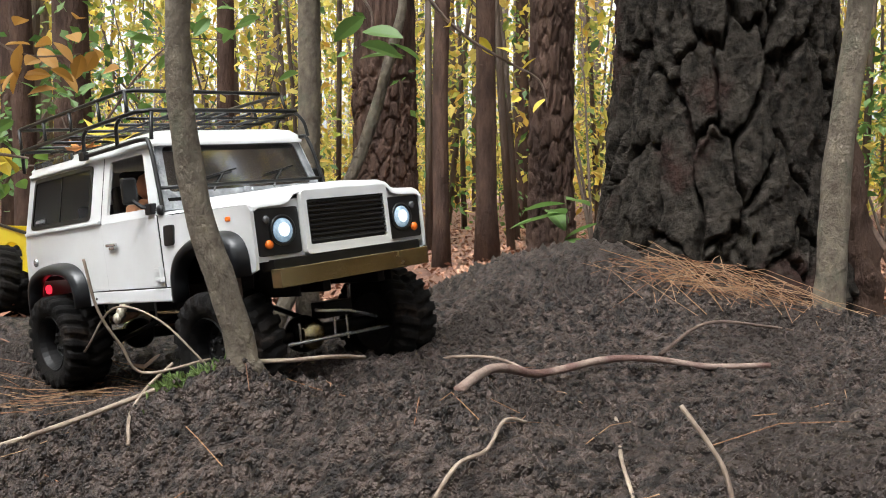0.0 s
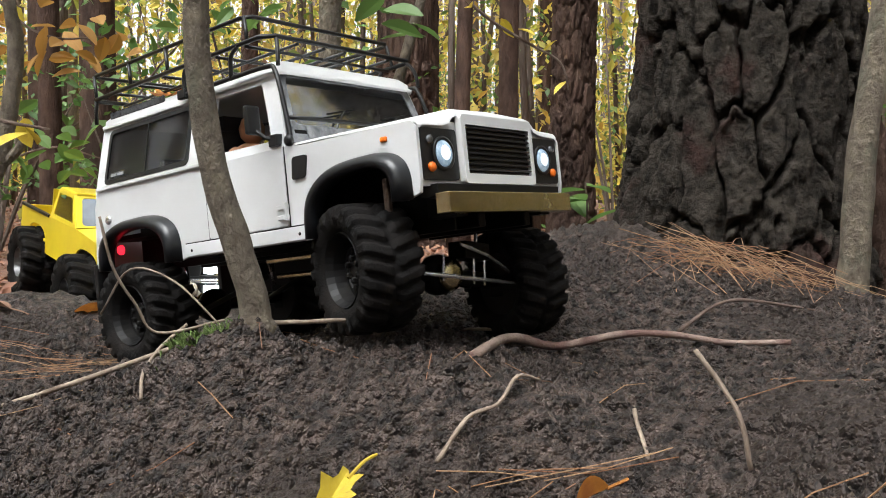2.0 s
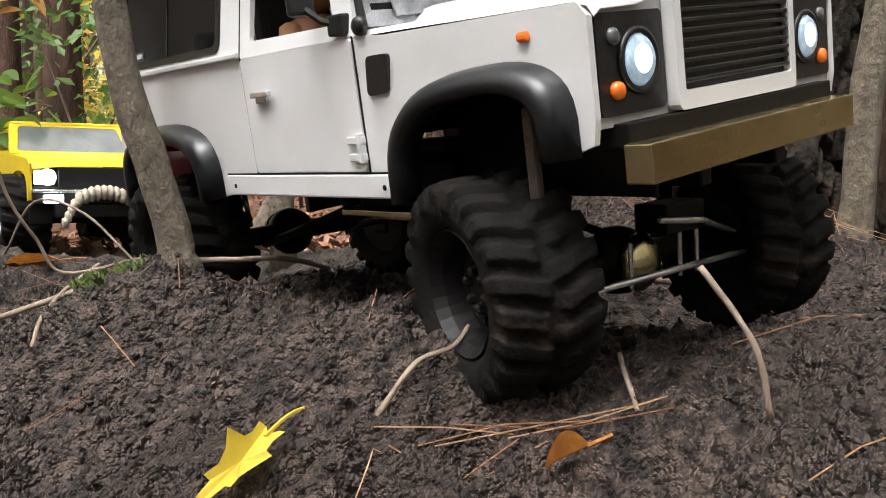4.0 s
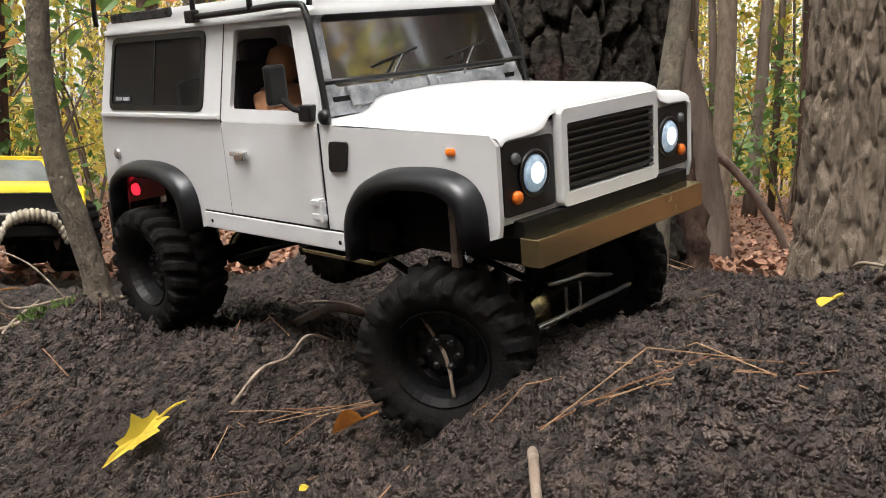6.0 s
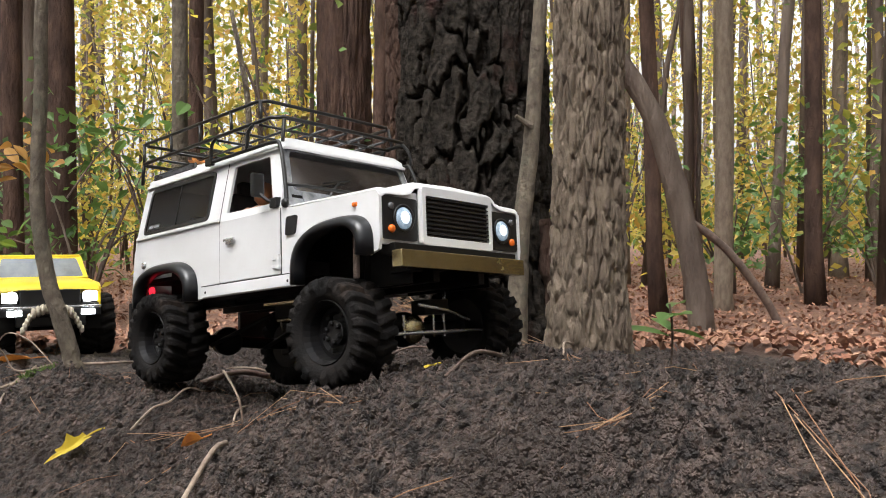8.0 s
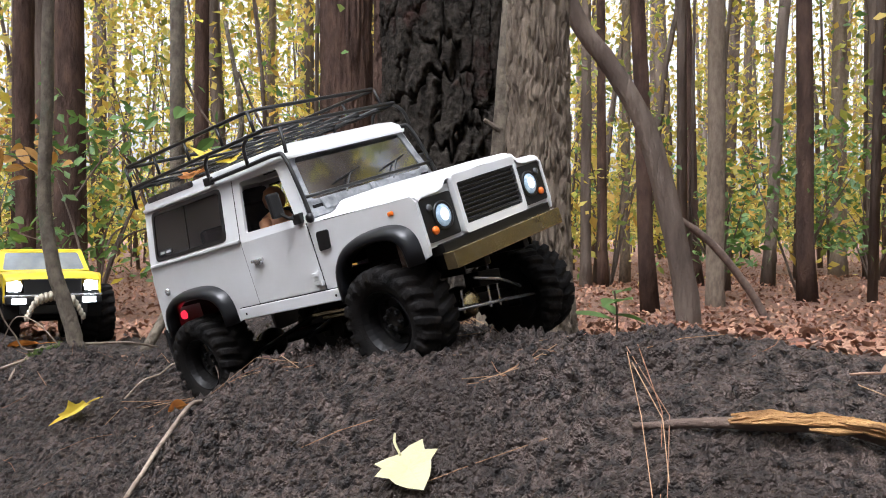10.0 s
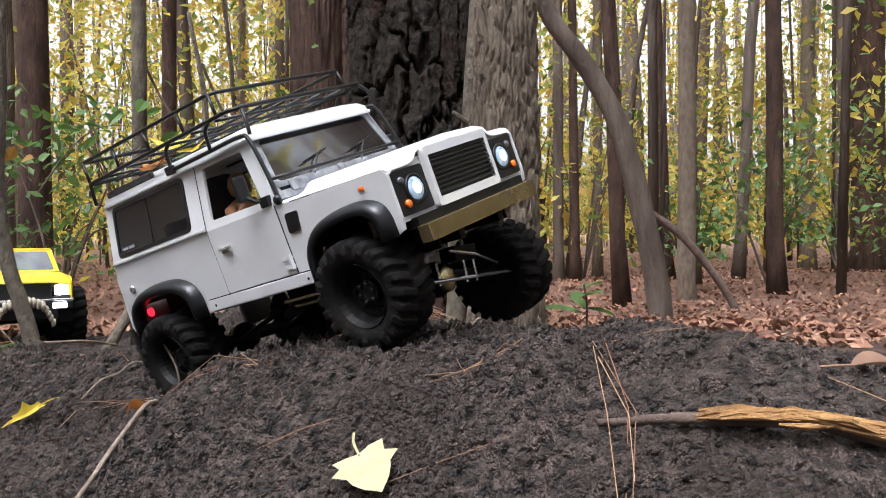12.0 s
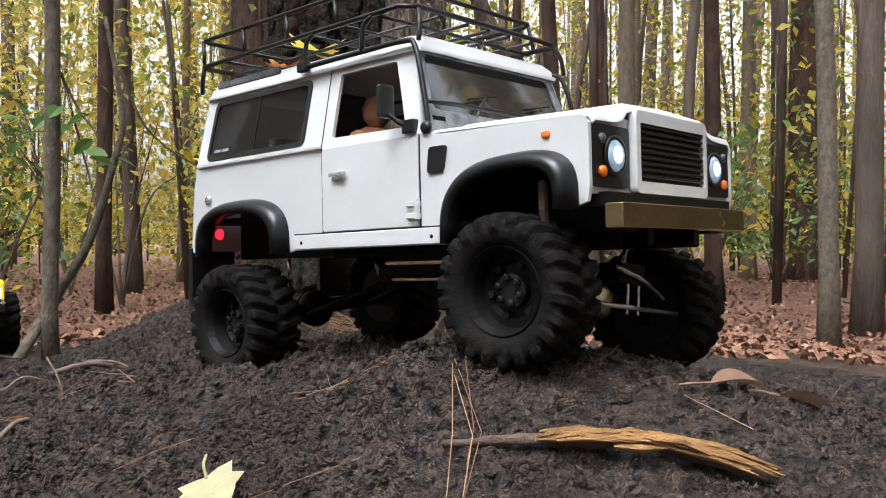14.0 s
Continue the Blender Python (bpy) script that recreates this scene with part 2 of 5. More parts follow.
def smooth_line(points, n=6):
    """Catmull-Rom through points."""
    p = [Vector(q) for q in points]
    p = [2 * p[0] - p[1], *p, 2 * p[-1] - p[-2]]
    out = []
    for i in range(1, len(p) - 2):
        for k in range(n):
            t = k / n
            a, b, c, d = p[i - 1], p[i], p[i + 1], p[i + 2]
            out.append(0.5 * (2 * b + (c - a) * t + (2 * a - 5 * b + 4 * c - d) * t * t + (3 * b - a - 3 * c + d) * t ** 3))
    return [*out, p[-2]]


def lathe(profile, seg, axis="y", bm=None, m=None, caps=True):
    """A body turned about an axis from (radius, along) pairs."""
    bm = bm or bmesh.new()
    rings = []
    for r, h in profile:
        ring = []
        for k in range(seg):
            a = 2 * math.pi * k / seg
            v = Vector((r * math.cos(a), h, r * math.sin(a))) if axis == "y" else Vector((r * math.cos(a), r * math.sin(a), h)) if axis == "z" else Vector((h, r * math.cos(a), r * math.sin(a)))
            ring.append(bm.verts.new(m @ v if m else v))
        rings.append(ring)
    for r0, r1 in zip(rings, rings[1:]):
        for k in range(seg):
            bm.faces.new((r0[k], r0[(k + 1) % seg], r1[(k + 1) % seg], r1[k]))
    if caps:
        bm.faces.new(list(reversed(rings[0])))
        bm.faces.new(rings[-1])
    return bm


# ---- ground: one sheet, a dug-up bank of dark soil in a wood ----
BANK_X = [-0.6 + 1.6 * i / 9 for i in range(10)]
BANK_Y = [-0.35 + 1.65 * i / 8 for i in range(9)]
BANK = [-3, -10, -1, 29, 13, 27, 58, 21, 22, 29, -5, -12, -15, -4, -8, -50, 2, 2, 12, 40, -10, 16, 45, -18, 27, -14, 91, 54, -13, 28, -30, -7, 22, -103, 43, 45, -12, 2, 15, 39, -9, -30, -10, 29, 23, 11, 46, 14, 6, 17, 6, -11, 34, 53, -52, -24, 59, -21, -48, -8, 11, -28, -34, -6, 25, 17, -10, 34, 19, 1, 37, 35, -5, 2, 67, 57, -22, 6, 10, -10, -52, -10, -8, -20, 12, 8, -10, -5, -14, -18]
SWELL = np.array(BANK, float).reshape(9, 10) / 1000
HOLES = [(0.072, 0.40, -0.022, 0.05), (0.0, 0.49, 0.02, 0.045), (-0.142, 0.592, 0.026, 0.032), (-0.122, 0.668, -0.042, 0.042), (-0.175, 0.72, -0.02, 0.04), (0.48, 0.0, 0.012, 0.06), (0.30, 0.135, 0.013, 0.042), (0.18, 0.25, 0.012, 0.04), (0.143, 0.225, -0.006, 0.025), (0.088, 0.352, -0.022, 0.03)]


def bank(x, y):
    """The broad shape of the ground."""
    ex = np.exp(-((x - np.array(BANK_X)) ** 2) / (2 * 0.17 ** 2))
    ey = np.exp(-((y - np.array(BANK_Y)) ** 2) / (2 * 0.17 ** 2))
    z = float(ey @ SWELL @ ex) - 0.03
    for hx, hy, h, s in HOLES:
        z += h * math.exp(-((x - hx) ** 2 + (y - hy) ** 2) / (2 * s * s))
    far = max(0.0, math.hypot(max(-0.7 - x, x - 1.0, 0), max(-0.6 - y, y - 1.35, 0)))
    w = min(1.0, far / 1.1)
    w = w * w * (3 - 2 * w)
    return z - 0.13 * w + 0.05 * w * noise.noise(Vector((x * 0.5, y * 0.5, 3.0))) + 0.012 * min(far, 60) * 0.35


def clods(x, y):
    """Lumps and crumbs of the dug soil."""
    p = Vector((x, y, 0.0))
    w = p + 0.006 * Vector((noise.noise(p * 60), noise.noise(p * 60 + Vector((3, 8, 2))), 0))
    rough = min(1.0, max(0.3, 0.65 + 1.0 * noise.noise(p * 6 + Vector((2, 2, 0)))))
    h = 0.007 * noise.noise(p * 11) + 0.0035 * noise.noise(p * 27 + Vector((5, 0, 0)))
    big = noise.voronoi(w * 38)[0]
    small = noise.voronoi(w * 92 + Vector((0, 0, 4)))[0]
    tiny = noise.voronoi(w * 190 + Vector((0, 0, 9)))[0]
    h -= 0.03 * max(0.0, noise.noise(p * 44 + Vector((9, 1, 3))) - 0.3) + 0.02 * max(0.0, noise.noise(p * 85 + Vector((1, 6, 3))) - 0.28)
    h += rough * (0.02 * (0.42 - big[0]) * max(0.0, 0.4 + noise.noise(p * 19)) + 0.0205 * (0.45 - small[0]) + 0.0095 * (0.45 - tiny[0]))
    return h


def ground_z(x, y):
    return bank(x, y) + clods(x, y)


def spread(lo, hi, step, reach, grow):
    out = list(np.arange(lo, hi, step))
    s, v = step, out[-1]
    while v < reach:
        s *= grow
        v += s
        out.append(v)
    s, v = step, out[0]
    while v > -reach:
        s *= grow
        v -= s
        out.insert(0, v)
    return out


MUD = material("dark_soil", (0.0145, 0.0096, 0.0078), 0.6, color2=(0.104, 0.0735, 0.06), scale=95, spots=((0.036, 0.0235, 0.0182), 9, 0.5), vary=0.2, spec=0.45, low=0.4, high=0.62)


def crumbly(m):
    """Grains and crumbs of soil as relief at three sizes."""
    nt = m.node_tree
    b = nt.nodes["Principled BSDF"]
    g = nt.nodes.new("ShaderNodeNewGeometry")
    last = None
    for scale, weight in ((130.0, 1.0), (290.0, 0.7), (640.0, 0.35)):
        v = nt.nodes.new("ShaderNodeTexVoronoi")
        v.inputs["Scale"].default_value = scale
        v.inputs["Randomness"].default_value = 1.0
        nt.links.new(g.outputs["Position"], v.inputs["Vector"])
        k = nt.nodes.new("ShaderNodeMath")
        k.operation = "MULTIPLY_ADD"
        k.inputs[1].default_value = -weight
        nt.links.new(v.outputs["Distance"], k.inputs[0])
        if last:
            nt.links.new(last, k.inputs[2])
        last = k.outputs[0]
    bump = nt.nodes.new("ShaderNodeBump")
    bump.inputs["Strength"].default_value, bump.inputs["Distance"].default_value = 1.0, 0.0085
    nt.links.new(last, bump.inputs["Height"])
    nt.links.new(bump.outputs[0], b.inputs["Normal"])


crumbly(MUD)


def soil_to_litter(m):
    """Lets the soil turn to leaf mould away from the bank."""
    nt = m.node_tree
    b = nt.nodes["Principled BSDF"]
    src = b.inputs["Base Color"].links[0].from_socket
    g = nt.nodes.new("ShaderNodeNewGeometry")
    d = nt.nodes.new("ShaderNodeVectorMath")
    d.operation = "DISTANCE"
    d.inputs[1].default_value = (0.15, 0.35, 0.0)
    n = nt.nodes.new("ShaderNodeTexNoise")
    n.inputs["Scale"].default_value = 3.0
    ad = nt.nodes.new("ShaderNodeMath")
    r = nt.nodes.new("ShaderNodeMapRange")
    r.inputs["From Min"].default_value, r.inputs["From Max"].default_value = 1.75, 2.35
    lt = nt.nodes.new("ShaderNodeTexVoronoi")
    lt.inputs["Scale"].default_value = 16.0
    cr = nt.nodes.new("ShaderNodeValToRGB")
    for e, c in zip(cr.color_ramp.elements, ((0.13, 0.06, 0.042), (0.3, 0.16, 0.105))):
        e.color = (*c, 1)
    mx = nt.nodes.new("ShaderNodeMix")
    mx.data_type = "RGBA"
    nt.links.new(g.outputs["Position"], d.inputs[0])
    nt.links.new(g.outputs["Position"], n.inputs["Vector"])
    nt.links.new(g.outputs["Position"], lt.inputs["Vector"])
    nt.links.new(d.outputs["Value"], ad.inputs[0])
    nt.links.new(n.outputs["Fac"], ad.inputs[1])
    nt.links.new(ad.outputs[0], r.inputs["Value"])
    nt.links.new(lt.outputs["Color"], cr.inputs[0])
    nt.links.new(r.outputs[0], mx.inputs[0])
    nt.links.new(src, mx.inputs[6])
    nt.links.new(cr.outputs[0], mx.inputs[7])
    nt.links.new(mx.outputs[2], b.inputs["Base Color"])


soil_to_litter(MUD)


def build_ground():
    xs, ys = spread(-0.4, 0.78, 0.0021, 250, 1.1), spread(-0.2, 0.9, 0.0022, 250, 1.1)
    verts, faces = [], []
    for y in ys:
        for x in xs:
            near = -1.2 < x < 1.8 and -1 < y < 2.2
            verts.append((x, y, ground_z(x, y) if near else bank(x, y)))
    n = len(xs)
    for j in range(len(ys) - 1):
        for i in range(n - 1):
            a = j * n + i
            faces.append((a, a + 1, a + n + 1, a + n))
    tagged(obj("ground", verts, faces, MUD, smooth=True), "dark crumbly woodland soil turning to fallen leaves", "ground", kind="structure")


build_ground()


# ---- the white model truck (x ahead, y to its left, z up from the sill) ----
SILL_Y = 0.093
XZ_NEAR = Matrix(((1, 0, 0, 0), (0, 0, 1, 0), (0, 1, 0, 0), (0, 0, 0, 1)))  # (u, v, w) -> (x=u, y=w, z=v)


def arch(cx, a, h, z0, z1, n=14, power=0.55, grow=0.0):
    out = []
    for k in range(n + 1):
        t = math.pi * (1 - k / n)
        c, s = math.cos(t), max(0.0, math.sin(t))
        base = z0 + (z1 - z0) * k / n
        out.append((cx + (a + grow) * math.copysign(abs(c) ** 0.8, c), base + (h + grow) * s ** power))
    return out


REAR_ARCH = dict(cx=0.019, a=0.0525, h=0.0385, z0=-0.002, z1=-0.002)
FRONT_ARCH = dict(cx=0.2935, a=0.0445, h=0.038, z0=0.0, z1=0.017)


def tilted(side):
    """Frame of the upper side, which leans inwards: (u, v) -> x, height along the slope from the waist."""
    lean = math.atan2(0.013, 0.064)
    return Matrix.Translation((0, side * SILL_Y, 0.074)) @ Matrix(((1, 0, 0, 0), (0, -side * math.sin(lean), side * math.cos(lean), 0), (0, math.cos(lean), math.sin(lean), 0), (0, 0, 0, 1)))


def lens(name, centre, r, deep, mat, parent, label="", axis="x"):
    return part(name, lathe([(r * 0.98, 0), (r, deep * 0.4), (r * 0.85, deep * 0.8), (r * 0.45, deep), (0.0004, deep * 1.04)], 18, axis, m=Matrix.Translation(centre)), mat, parent, label, smooth=True)


TYRES = {}


def tyre_mesh(r, w, lugs, rim):
    """One moulded tyre: a turned carcass whose tread and shoulders swell into staggered chevron lugs."""
    if (r, w) in TYRES:
        return TYRES[(r, w)]
    half = [(rim, 0.42, 0, 0), (rim * 1.1, 0.5, 0, 0), (r * 0.68, 0.55, 0, 0), (r * 0.76, 0.565, 0, 0), (r * 0.78, 0.565, 0.3, 0.9), (r * 0.82, 0.555, 0.4, 0.9), (r * 0.86, 0.54, 0.5, 0.8), (r * 0.89, 0.515, 0.7, 0.6), (r * 0.91, 0.48, 0.85, 0.45)]
    half += [(r * (0.92 + 0.012 * k / 8), 0.45 - 0.45 * k / 8, 1.0, 0.1 if k < 2 else 0.0) for k in range(8)]
    section = [(a, -b, c, -d) for a, b, c, d in half] + [(r * 0.932, 0.0, 1.0, 0.0)] + [(a, b, c, d) for a, b, c, d in reversed(half)]
    count = lugs * 12
    bm = bmesh.new()
    rings = []
    for i in range(count):
        a = 2 * math.pi * i / count
        ring = []
        for rad, y, nr, ny in section:
            out = min(1.0, abs(y) / 0.5)
            phase = a * lugs / (2 * math.pi) + 0.55 * out + (0.5 if y > 0 else 0.0)
            odd, u = int(math.floor(phase)) % 2, phase % 1.0
            lug = 0.12 < u < 0.70 and out > (0.22 if odd else 0.04) and rad > r * (0.84 if odd else 0.77)
            lift = 0.075 * r if lug and (nr or ny) else 0.0
            if abs(y) > 0.52:
                lift *= 0.45
            lift += 0.012 * r * noise.noise(Vector((math.cos(a) * 9, math.sin(a) * 9, y * 7))) if nr else 0.0
            p = rad + lift * nr
            ring.append(bm.verts.new((p * math.cos(a), y * w + lift * ny, -p * math.sin(a))))
        rings.append(ring)
    for r0, r1 in zip(rings, rings[1:] + rings[:1]):
        for k in range(len(section) - 1):
            bm.faces.new((r0[k], r0[k + 1], r1[k + 1], r1[k]))
    bmesh.ops.recalc_face_normals(bm, faces=bm.faces)
    me = bpy.data.meshes.new("tyre")
    bm.to_mesh(me)
    bm.free()
    me.polygons.foreach_set("use_smooth", [True] * len(me.polygons))
    me.materials.append(RUBBER)
    TYRES[(r, w)] = me
    return me


def rim_mesh(rim, w, side):
    o = side * w * 0.5
    bm = lathe([(0.004, o * 0.15), (rim * 0.62, o * 0.1), (rim * 0.7, o * 0.3), (rim * 0.86, o * 0.25), (rim * 0.92, o * 0.7), (rim * 1.02, o * 0.98), (rim * 1.05, o * 0.9), (rim * 1.0, o * 0.5), (rim * 1.0, -o * 0.9), (rim * 0.5, -o * 0.9)], 32)
    lathe([(rim * 0.42, o * 0.05), (rim * 0.4, o * 0.42), (rim * 0.3, o * 0.46), (rim * 0.12, o * 0.44)], 20, bm=bm)
    for k in range(6):
        a = 2 * math.pi * k / 6
        lathe([(rim * 0.09, 0), (rim * 0.09, o * 0.58), (rim * 0.05, o * 0.62)], 6, bm=bm, m=Matrix.Translation((rim * 0.3 * math.cos(a), 0, rim * 0.3 * math.sin(a))))
        lathe([(rim * 0.1, 0), (rim * 0.1, o * 0.32), (rim * 0.05, o * 0.33)], 6, bm=bm, m=Matrix.Translation((rim * 0.62 * math.cos(a + 0.5), 0, rim * 0.62 * math.sin(a + 0.5))))
    return bm


def wheel(parent, side, r, w, lugs, rim, rim_mat, label):
    hub = new("wheel")
    hub.parent = parent
    tagged(hub, label)
    tyre = tagged(new("tyre", tyre_mesh(r, w, lugs, rim)), "muddy black lugged tyre")
    tyre.parent = hub
    part("rim", rim_mesh(rim, w, side), rim_mat, hub, smooth=False)
    return hub


def flare(parent, spec, side, name="arch_flare"):
    rows = []
    for grow, y in ((-0.004, 0.0925), (-0.004, 0.1045), (-0.002, 0.106), (0.002, 0.1055), (0.0055, 0.1005), (0.007, 0.0935)):
        rows.append([(x, side * y, z) for x, z in arch(**spec, n=22, grow=grow)])
    verts = [v for row in rows for v in row]
    n = len(rows[0])
    faces = []
    for j in range(len(rows) - 1):
        for i in range(n - 1):
            a = j * n + i
            faces.append((a, a + 1, a + n + 1, a + n))
    bm = bmesh.new()
    vs = [bm.verts.new(v) for v in verts]
    for f in faces:
        bm.faces.new([vs[i] for i in f])
    bm.faces.new([vs[j * n] for j in range(len(rows))])
    bm.faces.new([vs[j * n + n - 1] for j in range(len(rows) - 1, -1, -1)])
    part(name, bm, FLARE, parent, "glossy black wheel arch flare", smooth=True)


def rods(name, lines, r, mat, parent, label="", seg=7):
    bm = bmesh.new()
    for line in lines:
        sweep(line, r, seg, bm)
    return part(name, bm, mat, parent, label, smooth=True)


def leaf_blade(length, width, lobes=0, curl=0.2, n=9):
    """A leaf blade in its own x (length) and y, gently curled; lobes > 0 cuts it into points like a maple's."""
    bm = bmesh.new()
    if lobes:
        half = [(0.0, 0.03), (-0.06, 0.16), (-0.02, 0.34), (0.10, 0.27), (0.20, 0.30), (0.34, 0.60), (0.42, 0.36), (0.52, 0.27), (0.66, 0.33), (0.64, 0.18), (0.80, 0.13), (1.0, 0.0)]
        if lobes == 3:
            half = [(0.0, 0.03), (-0.05, 0.2), (0.0, 0.42), (0.2, 0.36), (0.38, 0.52), (0.5, 0.34), (0.62, 0.3), (0.8, 0.2), (1.0, 0.0)]
        ring = half + [(x, -y) for x, y in reversed(half[:-1])]
        c = bm.verts.new((length * 0.35, 0, -0.03 * length))
        rim = [bm.verts.new((length * x, width * y, curl * width * (y * y * 1.6 - 0.25 * x * x) + 0.02 * length * math.sin(9 * x + 5 * y))) for x, y in ring]
        for a, b in zip(rim, rim[1:] + rim[:1]):
            bm.faces.new((c, a, b))
    elif lobes < 0:
        half = [(0.0, 0.03), (0.03, 0.2), (0.1, 0.34), (0.18, 0.28), (0.4, 0.31), (0.6, 0.35), (0.82, 0.4), (0.76, 0.17), (0.86, 0.1), (1.0, 0.0)]
        spine = [bm.verts.new((length * x, 0, length * (0.05 * math.sin(3 * x) - 0.06 * x))) for x, y in half]
        for side, wide, drop in ((1, 0.7, 0.3), (-1, 0.55, -0.75)):
            mid = [bm.verts.new((length * x, side * width * y * wide * 0.6, length * 0.05 * math.sin(3 * x) - 0.06 * length * x + width * y * drop * 0.45)) for x, y in half]
            rim = [bm.verts.new((length * x, side * width * y * wide, length * 0.05 * math.sin(3 * x) - 0.06 * length * x + width * y * drop + 0.012 * length * math.sin(11 * x))) for x, y in half]
            for a, b in ((spine, mid), (mid, rim)):
                for k in range(len(half) - 1):
                    bm.faces.new((a[k], a[k + 1], b[k + 1], b[k]))
    else:
        rows = []
        for k in range(n + 1):
            t = k / n
            w = width * 0.5 * math.sin(math.pi * min(1, t * 0.97 + 0.015)) ** 0.8
            rows.append([bm.verts.new((length * t, s * w, curl * (abs(s) * w * 0.9) - curl * length * 0.35 * t * t)) for s in (-1, -0.5, 0, 0.5, 1)])
        for r0, r1 in zip(rows, rows[1:]):
            for i in range(4):
                bm.faces.new((r0[i], r0[i + 1], r1[i + 1], r1[i]))
    return bm


def with_matrix(bm, m):
    bmesh.ops.transform(bm, matrix=m, verts=bm.verts)
    return bm


def white_truck():
    t = new("model_truck")
    tagged(t, "white boxy two-door model off-road truck with black roof rack", "model truck")
    for side in (-1, 1):
        low = [(-0.060, 0.003), (-0.044, -0.002), *arch(**REAR_ARCH), (0.083, 0.0), (0.238, 0.0), *arch(**FRONT_ARCH), (0.3505, 0.021), (0.352, 0.03), (0.352, 0.066), (0.348, 0.071), (0.24, 0.0725), (0.22, 0.0745), (-0.048, 0.0745), (-0.054, 0.06)]
        m = Matrix.Translation((0, side * SILL_Y, 0)) @ Matrix(((1, 0, 0, 0), (0, 0, -side, 0), (0, 1, 0, 0), (0, 0, 0, 1)))
        part("side_panel", plate([low], m, 0.003), WHITE, t, bevel=0.0007)
        # belt moulding and sill strip
        part("belt_moulding", boxes((-0.047, 0.118, side * 0.0925, side * 0.0955, 0.0745, 0.078)), WHITE, t, bevel=0.0009)
        part("sill", boxes((0.085, 0.236, side * 0.0925, side * 0.0948, 0.0005, 0.0115)), WHITE, t, bevel=0.0007)
        for bx in (0.094, 0.23):
            lens("sill_bolt", (bx, side * 0.0945, 0.0055), 0.0014, side * 0.0008, DARK, t, axis="y")
        # door skin stands proud of the side
        door = part("door", plate([rounded([(0.1195, 0.013), (0.2185, 0.013), (0.2185, 0.0735), (0.1195, 0.0735)], 0.002)], Matrix.Translation((0, side * 0.0942, 0)) @ Matrix(((1, 0, 0, 0), (0, 0, -side, 0), (0, 1, 0, 0), (0, 0, 0, 1))), 0.0014), WHITE, t, "plain white door with a thin shut line", bevel=0.0005)
        part("door_handle", boxes((0.131, 0.148, side * 0.0955, side * 0.0985, 0.0525, 0.0555), (0.133, 0.143, side * 0.0935, side * 0.0968, 0.0495, 0.0535)), CHROME, door, "small chrome door handle", bevel=0.0007)
        for hz in (0.018, 0.026):
            part("hinge", boxes((0.2085, 0.22, side * 0.0938, side * 0.0968, hz, hz + 0.0035)), WHITE, door, bevel=0.0005)
        part("hinge", boxes((0.2165, 0.2195, side * 0.0938, side * 0.0975, 0.017, 0.031)), WHITE, door, bevel=0.0005)
        # seams
        part("door_seam", boxes((0.1182, 0.1192, side * 0.0925, side * 0.0936, 0.001, 0.0745), (0.2188, 0.2196, side * 0.0925, side * 0.0936, 0.012, 0.0745), (0.085, 0.236, side * 0.0925, side * 0.0939, 0.0116, 0.0125)), DARK, t)
        # upper side with its two window openings
        slope = tilted(side)
        outline = [(-0.0475, 0.0), (0.222, 0.0), (0.205, 0.0635), (-0.0435, 0.0635)]
        rear_w = rounded([(-0.0345, 0.0065), (0.0955, 0.0065), (0.0965, 0.058), (-0.0315, 0.058)], 0.006)
        door_w = rounded([(0.1285, 0.008), (0.2055, 0.007), (0.1885, 0.0575), (0.1295, 0.0575)], 0.003)
        part("upper_side", plate([outline, rear_w, door_w], slope @ Matrix.Translation((0, 0, -0.0025)), 0.0028), WHITE, t)
        part("pillar_seam", plate([[(0.1175, 0), (0.1185, 0), (0.1185, 0.0635), (0.1175, 0.0635)]], slope @ Matrix.Translation((0, 0, 0.0002)), 0.0003), DARK, t)
        inner = rounded([(-0.0315, 0.0095), (0.0925, 0.0095), (0.0935, 0.055), (-0.0285, 0.055)], 0.005)
        part("window_seal", plate([rounded([(-0.0355, 0.0055), (0.0965, 0.0055), (0.0975, 0.059), (-0.0325, 0.059)], 0.007), inner], slope @ Matrix.Translation((0, 0, 0.0002)), 0.0012), BLACK, t, "black rubber window seal")
        pane = part("side_window", plate([rear_w], slope @ Matrix.Translation((0, 0, -0.0014)), 0.0008), GLASS, t, "dark tinted rear side window")
        pane.visible_shadow = False
        part("window_bar", plate([[(0.029, 0.0065), (0.0302, 0.0065), (0.0302, 0.058), (0.029, 0.058)]], slope @ Matrix.Translation((0, 0, -0.0004)), 0.0008), BLACK, t)
        part("sticker", plate([[(-0.0285, 0.0115), (-0.0035, 0.0115), (-0.0035, 0.0165), (-0.0285, 0.0165)]], slope @ Matrix.Translation((0, 0, -0.0004)), 0.0003), BLACK, t, "small black window sticker with pale bars")
        part("sticker_bar", plate([[(-0.0265, 0.0127), (-0.0175, 0.0127), (-0.0175, 0.0153), (-0.0265, 0.0153)]], slope, 0.0003), CLEAR, t)
        part("sticker_bar", plate([[(-0.0155, 0.0127), (-0.0055, 0.0127), (-0.0055, 0.0153), (-0.0155, 0.0153)]], slope, 0.0003), CLEAR, t)
        # front wing vent, side repeater, filler, tail lamp, mirror
        vent = rounded([(0.2265, 0.047), (0.241, 0.0475), (0.2445, 0.0645), (0.2285, 0.0645)], 0.003)
